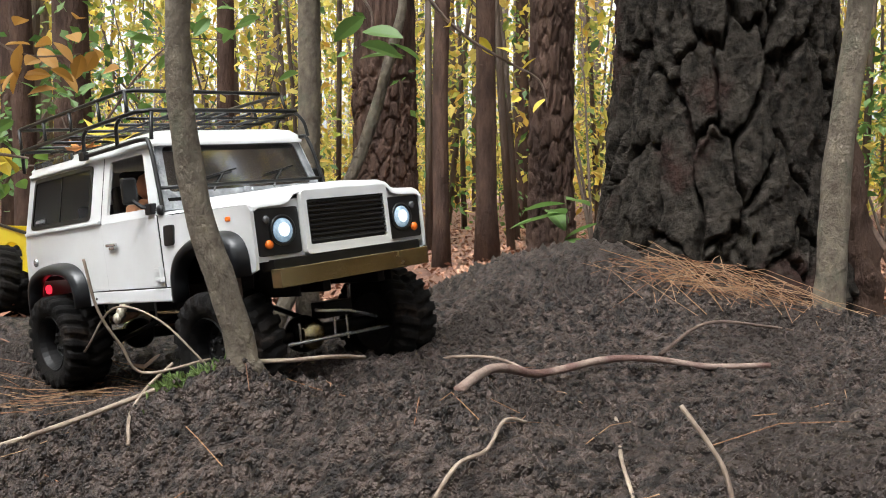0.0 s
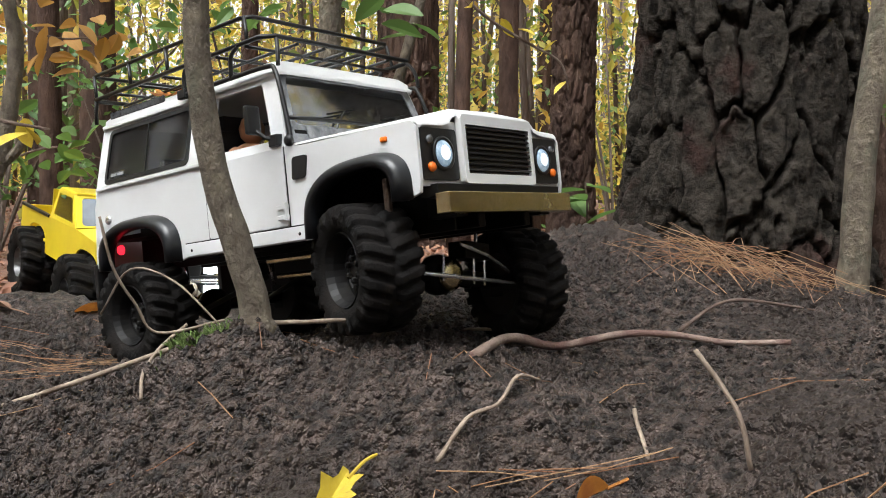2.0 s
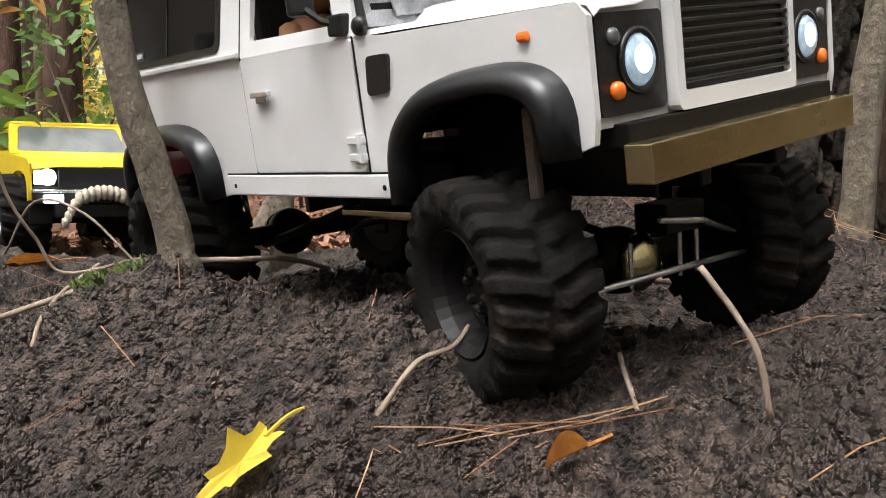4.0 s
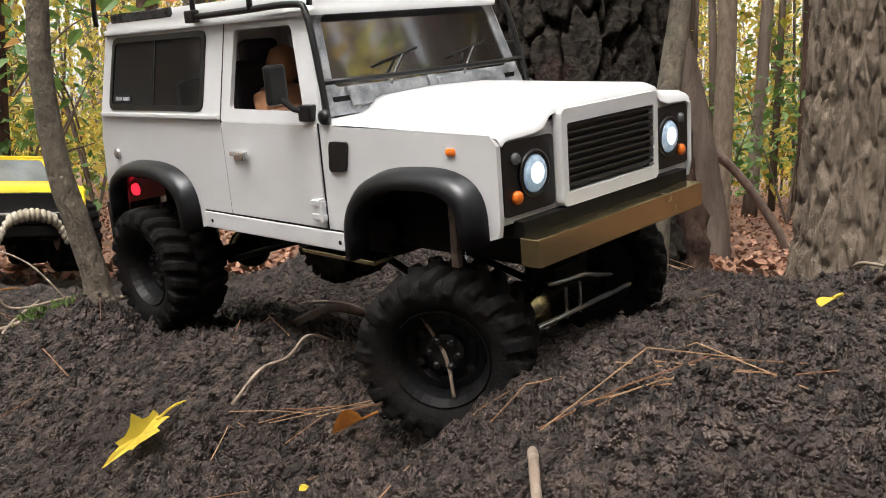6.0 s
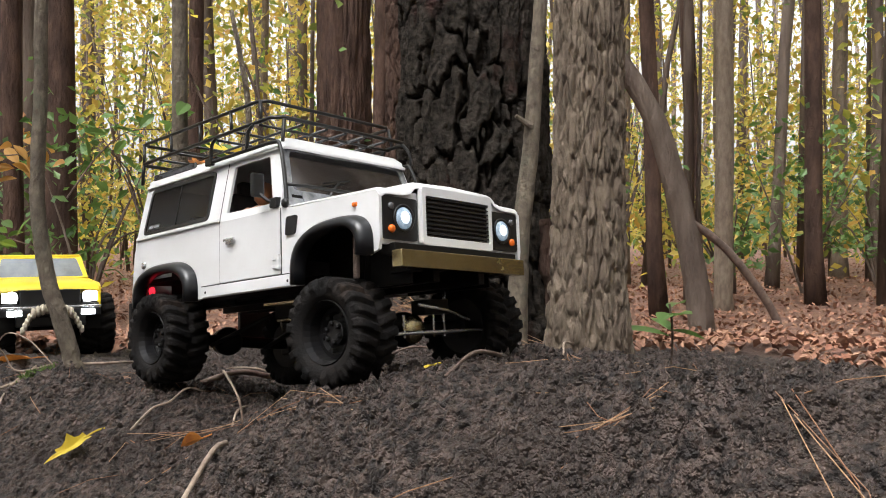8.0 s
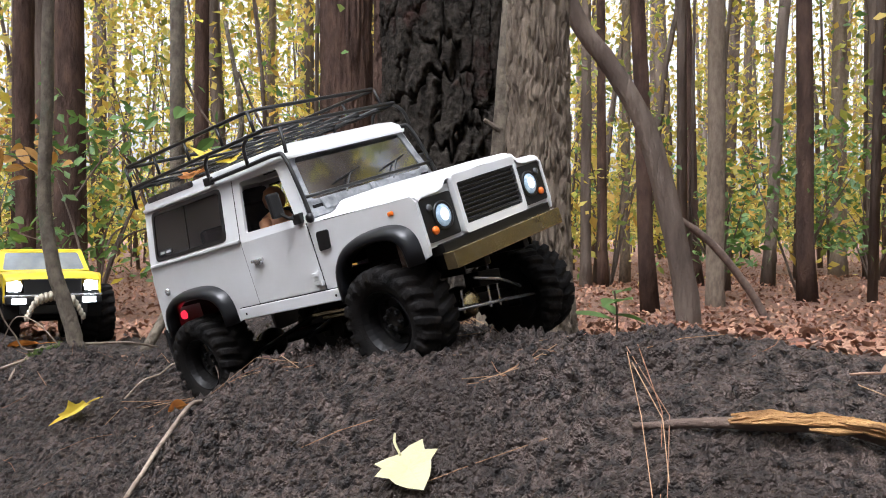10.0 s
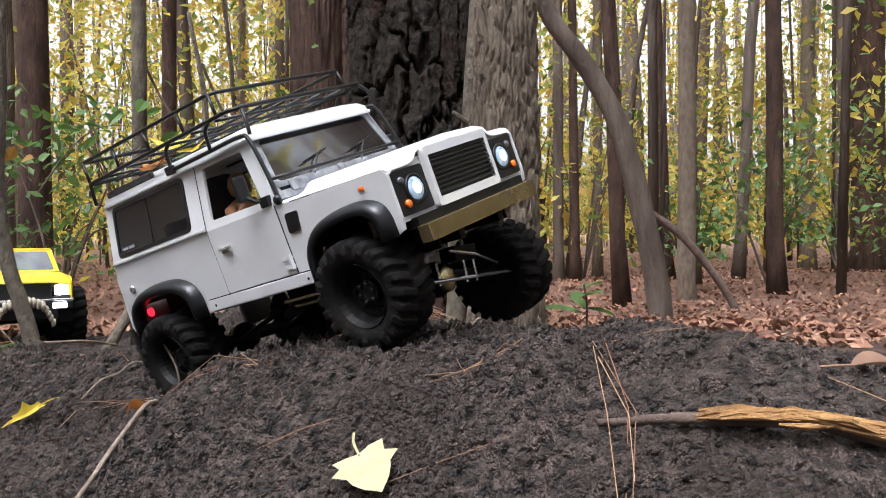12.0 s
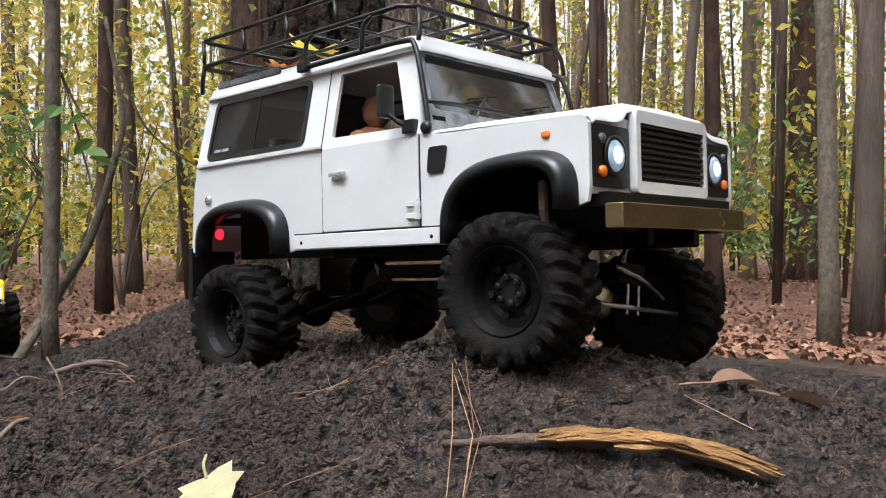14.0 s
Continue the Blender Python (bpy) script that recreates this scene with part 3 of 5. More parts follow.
        part("wing_vent", plate([vent], Matrix.Translation((0, side * 0.093, 0)) @ Matrix(((1, 0, 0, 0), (0, 0, side, 0), (0, 1, 0, 0), (0, 0, 0, 1))), 0.0016), BLACK, t, "black wing vent")
        part("side_repeater", boxes((0.3195, 0.3255, side * 0.0915, side * 0.0948, 0.0602, 0.0640)), AMBER, t, "orange side repeater", bevel=0.0012)
        lens("tail_lamp", (-0.027, side * 0.085, 0.017), 0.0048, side * 0.004, RED, t, "glowing red tail lamp", axis="y")
        lens("filler_cap", (-0.032, side * 0.0925, 0.046), 0.0045, side * 0.003, CHROME, t, axis="y")
        flare(t, REAR_ARCH, side)
        flare(t, FRONT_ARCH, side)
        part("mud_flap", boxes((-0.064, -0.058, side * 0.05, side * 0.0945, -0.043, 0.006)), BLACK, t, bevel=0.001)
        part("wheel_well", boxes((-0.045, 0.083, side * 0.05, side * 0.052, -0.005, 0.06)), DARK, t)
        part("wheel_well", boxes((0.238, 0.346, side * 0.05, side * 0.052, -0.005, 0.068)), DARK, t)
        mirror = part("mirror", boxes((0.197, 0.202, side * 0.098, side * 0.112, 0.086, 0.109)), BLACK, t, "black door mirror", bevel=0.002)
        part("mirror_arm", sweep([(0.212, side * 0.09, 0.08), (0.206, side * 0.099, 0.083), (0.2, side * 0.104, 0.09)], 0.0018, 6), BLACK, mirror)
        part("mirror_bracket", boxes((0.206, 0.217, side * 0.09, side * 0.097, 0.0755, 0.085)), BLACK, mirror, bevel=0.0012)
        # clear light pod in the rear roof edge
        part("roof_window", boxes((-0.032, 0.055, side * 0.0795, side * 0.0825, 0.1425, 0.1495)), SMOKE, t, "long smoky window in the roof edge", bevel=0.0013)
    # bonnet and wing tops in one pressing
    section = [(0.0925, 0.0712), (0.0885, 0.0738), (0.066, 0.0745), (0.058, 0.0765), (0.0525, 0.0815), (0.046, 0.083), (0.0, 0.0845)]
    rows = []
    for x, dz, sq in ((0.3525, -0.006, 0.97), (0.3515, -0.002, 0.99), (0.346, 0.0, 1.0), (0.30, 0.0008, 1.0), (0.25, 0.002, 1.0), (0.219, 0.0025, 1.0)):
        half = [(x, y * sq, z + dz) for y, z in section]
        rows.append([(px, -py, pz) for px, py, pz in half] + list(reversed(half))[1:])
    bm = bmesh.new()
    grid = [[bm.verts.new(p) for p in row] for row in rows]
    for r0, r1 in zip(grid, grid[1:]):
        for a, b, c, d in zip(r0, r0[1:], r1[1:], r1):
            bm.faces.new((a, b, c, d))
    part("bonnet", bm, WHITE, t, "white bonnet with a raised middle", smooth=True)
    # front
    yz = Matrix(((0, 0, 1, 0), (1, 0, 0, 0), (0, 1, 0, 0), (0, 0, 0, 1)))
    part("front_panel", plate([rounded([(-0.0915, 0.026), (0.0915, 0.026), (0.0915, 0.0725), (-0.0915, 0.0725)], 0.004)], Matrix.Translation((0.3455, 0, 0)) @ yz, 0.004), WHITE, t)
    part("grille_surround", plate([rounded([(-0.0462, 0.0275), (0.0468, 0.0275), (0.0468, 0.078), (-0.0462, 0.078)], 0.004), rounded([(-0.0415, 0.0348), (0.0425, 0.0348), (0.0425, 0.0705), (-0.0415, 0.0705)], 0.0015)], Matrix.Translation((0.3505, 0, 0)) @ yz, 0.0055), WHITE, t, bevel=0.0009)
    grille = part("grille", boxes((0.351, 0.3525, -0.0418, 0.0428, 0.0345, 0.0708)), BLACK, t, "black grille of level slats")
    for k in range(9):
        z = 0.0375 + k * 0.0038
        part("slat", boxes((0.3525, 0.3556, -0.0414, 0.0424, z, z + 0.0017)), BLACK, grille, bevel=0.0004, segments=1)
    for side in (-1, 1):
        bezel = part("headlamp_panel", plate([rounded([(side * 0.048, 0.030), (side * 0.0885, 0.030), (side * 0.0885, 0.0665), (side * 0.048, 0.0665)], 0.003)], Matrix.Translation((0.3492, 0, 0)) @ yz, 0.0024), BLACK, t, "black headlamp panel", bevel=0.0006)
        part("lamp_ring", lathe([(0.0122, 0), (0.0122, 0.0016), (0.0104, 0.0022), (0.0094, 0.0004)], 24, "x", m=Matrix.Translation((0.3514, side * 0.0652, 0.0487))), BLACK, bezel, smooth=True)
        lamp = lens("headlamp", (0.3516, side * 0.0652, 0.0487), 0.0096, 0.0030, LAMP, bezel, "round headlamp lit bluish white")
        lens("bulb", (0.3528, side * 0.0652, 0.0490), 0.0062, 0.0024, BULB, lamp, "white glowing bulb")
        lens("indicator", (0.3514, side * 0.0795, 0.0388), 0.0036, 0.0032, AMBER, bezel, "orange indicator lens")
        lens("side_light", (0.3514, side * 0.0795, 0.0580), 0.0033, 0.0026, SMOKE, bezel, "small smoky lens")
        for k in range(4):
            part("louvre", boxes((0.3514, 0.3522, side * 0.0515, side * 0.0555, 0.0445 + k * 0.0021, 0.0455 + k * 0.0021)), DARK, bezel)
    part("bumper", boxes((0.3555, 0.3675, -0.0835, 0.0775, 0.0055, 0.0200)), BRASS, t, "plain brass-coloured metal bumper", bevel=0.0006)
    part("bumper_mount", boxes((0.33, 0.356, -0.062, -0.048, 0.004, 0.022), (0.33, 0.356, 0.048, 0.062, 0.004, 0.022), (0.34, 0.356, -0.08, 0.08, 0.018, 0.027)), DARK, t, bevel=0.0006)
    # back, roof, windscreen
    part("rear_panel", plate([rounded([(-0.0925, 0.003), (0.0925, 0.003), (0.0925, 0.074), (0.081, 0.137), (-0.081, 0.137), (-0.0925, 0.074)], 0.003)], Matrix.Translation((-0.0585, 0, 0)) @ Matrix(((0, 0.095, 1, 0), (1, 0, 0, 0), (0, 1, 0, 0), (0, 0, 0, 1))), 0.003), WHITE, t)
    rows = []
    for k, (inset, z) in enumerate(((-0.003, 0.1345), (-0.0035, 0.1375), (-0.0015, 0.1385), (-0.001, 0.1425), (0.004, 0.1475), (0.012, 0.1498), (0.03, 0.151))):
        x0, x1, y1 = -0.047 + inset, 0.2085 - inset, 0.081 - inset
        rows.append([(p[0], p[1], z) for p in rounded([(x0, -y1), (x1, -y1), (x1, y1), (x0, y1)], 0.012, 5)])
    bm = bmesh.new()
    grid = [[bm.verts.new(p) for p in row] for row in rows]
    for r0, r1 in zip(grid, grid[1:]):
        for k in range(len(r0)):
            bm.faces.new((r0[k], r0[(k + 1) % len(r0)], r1[(k + 1) % len(r0)], r1[k]))
    bm.faces.new(grid[-1])
    part("roof", bm, WHITE, t, "white roof with rounded edges", smooth=True)
    rake = math.atan2(0.020, 0.060)
    ws = Matrix.Translation((0.2245, 0, 0.0775)) @ Matrix(((0, -math.sin(rake), math.cos(rake), 0), (1, 0, 0, 0), (0, math.cos(rake), math.sin(rake), 0), (0, 0, 0, 1)))
    hole = rounded([(-0.079, 0.0165), (0.079, 0.0165), (0.0725, 0.0605), (-0.0725, 0.0605)], 0.006)
    frame_m = part("windscreen_frame", plate([[(-0.0905, 0.0), (0.0905, 0.0), (0.0795, 0.0625), (-0.0795, 0.0625)], hole], ws @ Matrix.Translation((0, 0, -0.003)), 0.003), SILVER, t, "crinkled clear plastic windscreen frame", bevel=0.0008)
    part("scuttle_vent", boxes((-0.07, -0.005, 0.004, 0.015, 0.0002, 0.0022, ws), (0.005, 0.07, 0.004, 0.015, 0.0002, 0.0022, ws), (-0.0035, 0.0035, 0.003, 0.0165, 0.0002, 0.0026, ws)), SILVER, frame_m, bevel=0.0008)
    pane = part("windscreen", plate([hole], ws @ Matrix.Translation((0, 0, -0.002)), 0.001), SHIELD, t, "dark windscreen with sky reflections")
    pane.visible_shadow = False
    for y in (-0.036, 0.03):
        wiper = part("wiper", sweep([ws @ Vector((y, 0.014, 0.002)), ws @ Vector((y + 0.006, 0.022, 0.0035)), ws @ Vector((y + 0.016, 0.031, 0.003))], 0.0009, 5), BLACK, t)
        part("wiper_blade", sweep([ws @ Vector((y - 0.006, 0.027, 0.0025)), ws @ Vector((y + 0.03, 0.0345, 0.0025))], 0.0008, 5), BLACK, wiper)
    # roof rack and front hoops
    rack = new("roof_rack")
    rack.parent = t
    tagged(rack, "black tubular steel roof rack")
    top = [(-0.043, -0.086, 0.1875), (0.175, -0.086, 0.1875), (0.183, -0.08, 0.1875), (0.183, 0.08, 0.1875), (0.175, 0.086, 0.1875), (-0.043, 0.086, 0.1875), (-0.05, 0.08, 0.1875), (-0.05, -0.08, 0.1875), (-0.043, -0.086, 0.1875)]
    low = [(-0.043, -0.088, 0.164), (0.198, -0.088, 0.166), (0.207, -0.08, 0.166), (0.207, 0.08, 0.166), (0.198, 0.088, 0.166), (-0.043, 0.088, 0.164), (-0.05, 0.08, 0.164), (-0.05, -0.08, 0.164), (-0.043, -0.088, 0.164)]
    part("top_rail", sweep(top, 0.0019, 8), BLACK, rack, smooth=True)
    part("lower_rail", sweep(low, 0.0021, 8), BLACK, rack, smooth=True)
    for side in (-1, 1):
        for x in (-0.047, 0.012, 0.07, 0.128, 0.179):
            part("post", sweep([(x, side * 0.086, 0.1875), (x + 0.004, side * 0.088, 0.164)], 0.0017, 7), BLACK, rack, smooth=True)
        for x in (0.096, 0.16):
            part("leg", sweep(smooth_line([(x + 0.01, side * 0.088, 0.165), (x + 0.002, side * 0.089, 0.158), (x, side * 0.089, 0.141)], 4), 0.0019, 7), BLACK, rack, smooth=True)
        part("gutter_bar", sweep(smooth_line([(0.09, side * 0.0885, 0.1405), (0.15, side * 0.0885, 0.141), (0.2, side * 0.087, 0.1415), (0.212, side * 0.0875, 0.135), (0.222, side * 0.09, 0.1), (0.2265, side * 0.0915, 0.078)], 5), 0.002, 8), BLACK, rack, smooth=True)
        part("gutter_bracket", boxes((0.088, 0.099, side * 0.086, side * 0.0915, 0.137, 0.145)), BLACK, rack, bevel=0.001)
        lens("hoop_foot", (0.226, side * 0.092, 0.078), 0.0045, side * 0.004, BLACK, rack, axis="y")
        part("rear_leg", sweep([(-0.047, side * 0.086, 0.164), (-0.053, side * 0.084, 0.15), (-0.055, side * 0.083, 0.142)], 0.002, 7), BLACK, rack, smooth=True)
    for x in (-0.012, 0.026, 0.064, 0.102, 0.14, 0.178):
        part("cross_bar", sweep([(x, -0.087, 0.1635), (x, 0.087, 0.1635)], 0.0015, 7), BLACK, rack, smooth=True)
    for y in (-0.055, -0.025, 0.0, 0.025, 0.055):
        part("long_bar", sweep([(-0.048, y, 0.1615), (0.206, y, 0.1632)], 0.0014, 7), BLACK, rack, smooth=True)
    part("front_hoop", sweep(smooth_line([(0.206, -0.078, 0.166), (0.2125, -0.0835, 0.155), (0.214, -0.086, 0.14)], 4), 0.0018, 7), BLACK, rack, smooth=True)
    part("front_hoop", sweep(smooth_line([(0.206, 0.078, 0.166), (0.2125, 0.0835, 0.155), (0.214, 0.086, 0.14)], 4), 0.0018, 7), BLACK, rack, smooth=True)
    part("screen_bar", sweep([(0.2225, -0.0905, 0.097), (0.2275, -0.06, 0.0965), (0.2275, 0.06, 0.0965), (0.2225, 0.0905, 0.097)], 0.0017, 7), BLACK, rack, smooth=True)
    # fallen leaves caught on the roof
    for place, size, mat in (((0.055, -0.055, 0.1665), 0.06, LEAF_YELLOW), ((0.03, -0.068, 0.1545), 0.04, LEAF_ORANGE), ((0.10, 0.03, 0.17), 0.05, LEAF_DRY), ((0.07, -0.045, 0.158), 0.055, LEAF_YELLOW)):
        part("fallen_leaf", with_matrix(leaf_blade(size, size * 0.75, 5, 0.5), Matrix.Translation(place) @ pose(0, 0, 0, 12, -14, 160 + 40 * place[1] * 20)), mat, t, "autumn leaf lying in the roof rack")
    # inside
    part("cabin_floor", boxes((-0.05, 0.222, -0.085, 0.085, 0.026, 0.03), (0.195, 0.222, -0.082, 0.082, 0.03, 0.088)), DARK, t)
    for y in (-0.043, 0.043):
        part("seat", boxes((0.10, 0.15, y - 0.024, y + 0.024, 0.03, 0.052), (0.092, 0.106, y - 0.024, y + 0.024, 0.045, 0.11), (0.092, 0.104, y - 0.014, y + 0.014, 0.108, 0.124)), SEAT, t, "dark grey seat", bevel=0.004)
        part("rear_seat", boxes((0.012, 0.022, y - 0.022, y + 0.022, 0.03, 0.098)), SEAT, t, bevel=0.005)
    part("steering_wheel", lathe([(0.016, -0.001), (0.018, 0), (0.016, 0.001), (0.0145, 0)], 20, "x", m=Matrix.Translation((0.184, -0.043, 0.092)) @ pose(0, 0, 0, 0, -20, 0)), BLACK, t)
    bm = bmesh.new()
    lathe([(0.012, 0.0), (0.017, 0.012), (0.019, 0.03), (0.014, 0.041), (0.006, 0.045)], 14, "z", bm, Matrix.Translation((0.125, -0.047, 0.05)))
    lathe([(0.005, 0.0), (0.0105, 0.006), (0.0115, 0.014), (0.008, 0.022), (0.002, 0.025)], 14, "z", bm, Matrix.Translation((0.13, -0.047, 0.094)))
    sweep([(0.127, -0.064, 0.086), (0.137, -0.071, 0.072), (0.16, -0.06, 0.078)], [0.007, 0.0065, 0.004], 8, bm)
    part("doll", bm, SKIN, t, "brown plastic doll in the driving seat", smooth=True)
    # chassis
    part("chassis_rail", boxes((-0.06, 0.355, -0.034, -0.026, -0.004, 0.014), (-0.06, 0.355, 0.026, 0.034, -0.004, 0.014), (0.06, 0.24, -0.06, 0.06, 0.0, 0.012), (0.12, 0.2, -0.028, 0.028, -0.022, 0.004)), DARK, t, bevel=0.001)
    part("skid_plate", boxes((0.125, 0.195, -0.03, 0.03, -0.0255, -0.0225), (0.165, 0.235, -0.075, -0.06, -0.013, -0.01)), GOLD, t, "dull golden skid plate", bevel=0.0006)
    part("battery_tray", boxes((0.24, 0.345, -0.045, 0.045, 0.012, 0.05)), DARK, t, bevel=0.003)
    for x, tilt in ((0.29, 0.006), (0.02, -0.006)):
        for side in (-1, 1):
            shock = part("shock", sweep([(x + tilt, side * 0.047, 0.05), (x, side * 0.05, 0.0)], 0.005, 10), DARK, t, smooth=True)
            part("shock_shaft", sweep([(x, side * 0.05, 0.002), (x - tilt, side * 0.052, -0.03)], 0.0018, 8), CHROME, shock, smooth=True)
    part("inner_strut", boxes((0.312, 0.317, -0.088, -0.084, 0.0, 0.036, pose(0, 0, 0, 0, 0, 0))), ROOT, t, bevel=0.0008)
    # axles, each with its links
    axles = []
    for x, name, lead in ((0.0, "front_axle", 1), (0.0, "rear_axle", -1)):
        ax = new(name)
        ax.parent = t
        tagged(ax, "solid black axle with a metal diff cover")
        part("axle_tube", lathe([(0.0055, -0.075), (0.0065, -0.06), (0.0065, 0.06), (0.0055, 0.075)], 12), DARK, ax, smooth=True)
        part("diff", lathe([(0.008, -0.012), (0.0155, -0.006), (0.0165, 0.0), (0.0155, 0.006), (0.008, 0.012)], 20, "x", m=Matrix.Translation((0, -0.012, 0))), DARK, ax, smooth=True)
        part("diff_cover", lathe([(0.0135, 0.0), (0.0135, 0.003), (0.0105, 0.0065), (0.004, 0.0085)], 20, "x", m=Matrix.Translation((lead * 0.011, -0.012, 0)) @ (Matrix.Identity(4) if lead > 0 else pose(0, 0, 0, 0, 0, 180))), GOLD, ax, "shiny gold diff cover", smooth=True)
        for side in (-1, 1):
            part("knuckle", boxes((-0.009, 0.009, side * 0.068, side * 0.08, -0.014, 0.014)), DARK, ax, bevel=0.003)
            part("link", sweep([(lead * -0.004, side * 0.036, -0.006), (lead * -0.1, side * 0.026, 0.022)], 0.0026, 8), DARK, ax, smooth=True)
        if lead > 0:
            part("tie_rod", sweep([(0.026, -0.07, -0.004), (0.026, 0.07, -0.004)], 0.0017, 8), CHROME, ax, "thin bright steering rod", smooth=True)
            part("drag_link", sweep([(0.022, 0.055, 0.006), (0.026, 0.02, 0.016), (0.03, -0.02, 0.021)], 0.0016, 8), CHROME, ax, smooth=True)
            part("servo", boxes((0.006, 0.024, -0.006, 0.026, 0.012, 0.026)), DARK, ax, bevel=0.001)
            for y in (-0.034, 0.004, 0.018):
                part("stud", sweep([(0.024, y, -0.008), (0.024, y, 0.012)], 0.0011, 6), CHROME, ax)
        axles.append(ax)
    wheels = []
    for front in (True, False):
        for side in (-1, 1):
            wheels.append((wheel(t, side, TYRE_R, 0.041, 22, 0.0265, RIM, "black steel wheel with a muddy lugged tyre"), front, side))
    return t, axles, wheels


TYRE_R = 0.0475


# ---- the yellow model pickup ----
def yellow_truck():
    t = new("model_pickup")
    tagged(t, "yellow model pickup truck with lit headlamps and coiled rope", "model truck")
    R = 0.06
    z0 = 0.085
    for side in (-1, 1):
        low = [(-0.105, z0 + 0.004), *[(x, z + z0) for x, z in arch(0.0, 0.058, 0.04, 0, 0)], (0.07, z0), (0.215, z0), *[(x, z + z0) for x, z in arch(0.28, 0.058, 0.04, 0, 0)], (0.355, z0 + 0.002), (0.357, z0 + 0.05), (0.345, z0 + 0.056), (0.22, z0 + 0.063), (-0.108, z0 + 0.06)]
        m = Matrix.Translation((0, side * 0.088, 0)) @ Matrix(((1, 0, 0, 0), (0, 0, -side, 0), (0, 1, 0, 0), (0, 0, 0, 1)))
        part("side_panel", plate([low], m, 0.003), YELLOW, t, bevel=0.001)
        up = [(0.075, 0.062), (0.215, 0.063), (0.172, 0.108), (0.09, 0.109)]
        win = rounded([(0.092, 0.068), (0.199, 0.068), (0.168, 0.103), (0.098, 0.103)], 0.004)
        lean = Matrix.Translation((0, side * 0.088, z0)) @ Matrix(((1, 0, 0, 0), (0, -side * 0.17, -side, 0), (0, 1, 0, 0), (0, 0, 0, 1))) @ Matrix.Translation((0, 0, 0)) 
        sh = Matrix.Translation((0, side * 0.0105, 0)) @ lean
        part("cab_side", plate([up, win], sh, 0.0025), YELLOW, t)
        pane = part("side_window", plate([win], sh @ Matrix.Translation((0, 0, 0.001)), 0.0008), GLASS, t)
        pane.visible_shadow = False
        part("wheel_well", boxes((-0.06, 0.06, side * 0.04, side * 0.043, z0 - 0.01, z0 + 0.05), (0.22, 0.34, side * 0.04, side * 0.043, z0 - 0.01, z0 + 0.05)), DARK, t)
        lens("headlamp", (0.3575, side * 0.066, z0 + 0.032), 0.011, 0.003, YLAMP, t, "bright white headlamp")
        part("headlamp_panel", boxes((0.352, 0.3585, side * 0.057, side * 0.082, z0 + 0.022, z0 + 0.041)), YLAMP, t, "glowing square headlamp", bevel=0.002)
        part("bumper_lamp", boxes((0.374, 0.3775, side * 0.05, side * 0.075, z0 - 0.002, z0 + 0.009)), YLAMP, t, "lit lamp in the bumper", bevel=0.002)
        part("mud_flap", boxes((0.345, 0.352, side * 0.06, side * 0.088, z0 - 0.03, z0)), DARK, t)
    bm = bmesh.new()
    rows = []
    for x, z, w in ((0.356, 0.046, 0.084), (0.352, 0.054, 0.0865), (0.3, 0.0605, 0.0875), (0.222, 0.066, 0.0875)):
        rows.append([bm.verts.new((x, y * w, z0 + z - 0.004 * abs(y) ** 4)) for y in (-1, -0.9, -0.6, -0.2, 0.2, 0.6, 0.9, 1)])
    for r0, r1 in zip(rows, rows[1:]):
        for a, b, c, d in zip(r0, r0[1:], r1[1:], r1):
            bm.faces.new((a, b, c, d))
    part("bonnet", bm, YELLOW, t, smooth=True)
    part("roof", boxes((0.088, 0.176, -0.0785, 0.0785, z0 + 0.1055, z0 + 0.112)), YELLOW, t, bevel=0.003)
    ws = Matrix.Translation((0.2185, 0, z0 + 0.063)) @ Matrix(((0, -0.72, 0.7, 0), (1, 0, 0, 0), (0, 0.69, 0.72, 0), (0, 0, 0, 1)))
    hole = rounded([(-0.078, 0.004), (0.078, 0.004), (0.07, 0.058), (-0.07, 0.058)], 0.006)
    part("windscreen_frame", plate([[(-0.087, 0), (0.087, 0), (0.0785, 0.064), (-0.0785, 0.064)], hole], ws, 0.0025), YELLOW, t)
    part("windscreen", plate([hole], ws @ Matrix.Translation((0, 0, 0.001)), 0.0008), YSHIELD, t, "windscreen mirroring the pale sky")
    part("cab_back", boxes((0.074, 0.078, -0.085, 0.085, z0 + 0.03, z0 + 0.107)), YELLOW, t)
    part("cargo_bed", boxes((-0.107, 0.076, -0.086, 0.086, z0 + 0.016, z0 + 0.02), (-0.109, -0.105, -0.088, 0.088, z0 + 0.004, z0 + 0.06)), YELLOW, t, bevel=0.001)
    part("bed_rail", boxes((-0.107, 0.072, -0.09, -0.084, z0 + 0.06, z0 + 0.064), (-0.107, 0.072, 0.084, 0.09, z0 + 0.06, z0 + 0.064)), BLACK, t)
    part("grille", boxes((0.352, 0.357, -0.052, 0.052, z0 + 0.018, z0 + 0.045)), BLACK, t, "black grille", bevel=0.001)
    part("valance", boxes((0.348, 0.356, -0.085, 0.085, z0 + 0.0, z0 + 0.019)), BLACK, t, bevel=0.001)
    part("bumper_strip", boxes((0.358, 0.374, -0.087, 0.087, z0 + 0.0115, z0 + 0.0155)), CHROME, t, "bright strip along the bumper", bevel=0.001)
    part("bumper", boxes((0.356, 0.3735, -0.086, 0.086, z0 - 0.003, z0 + 0.0105), (0.35, 0.368, -0.06, 0.06, z0 - 0.022, z0 - 0.0035)), BLACK, t, "dark bumper", bevel=0.002)
    bm = bmesh.new()
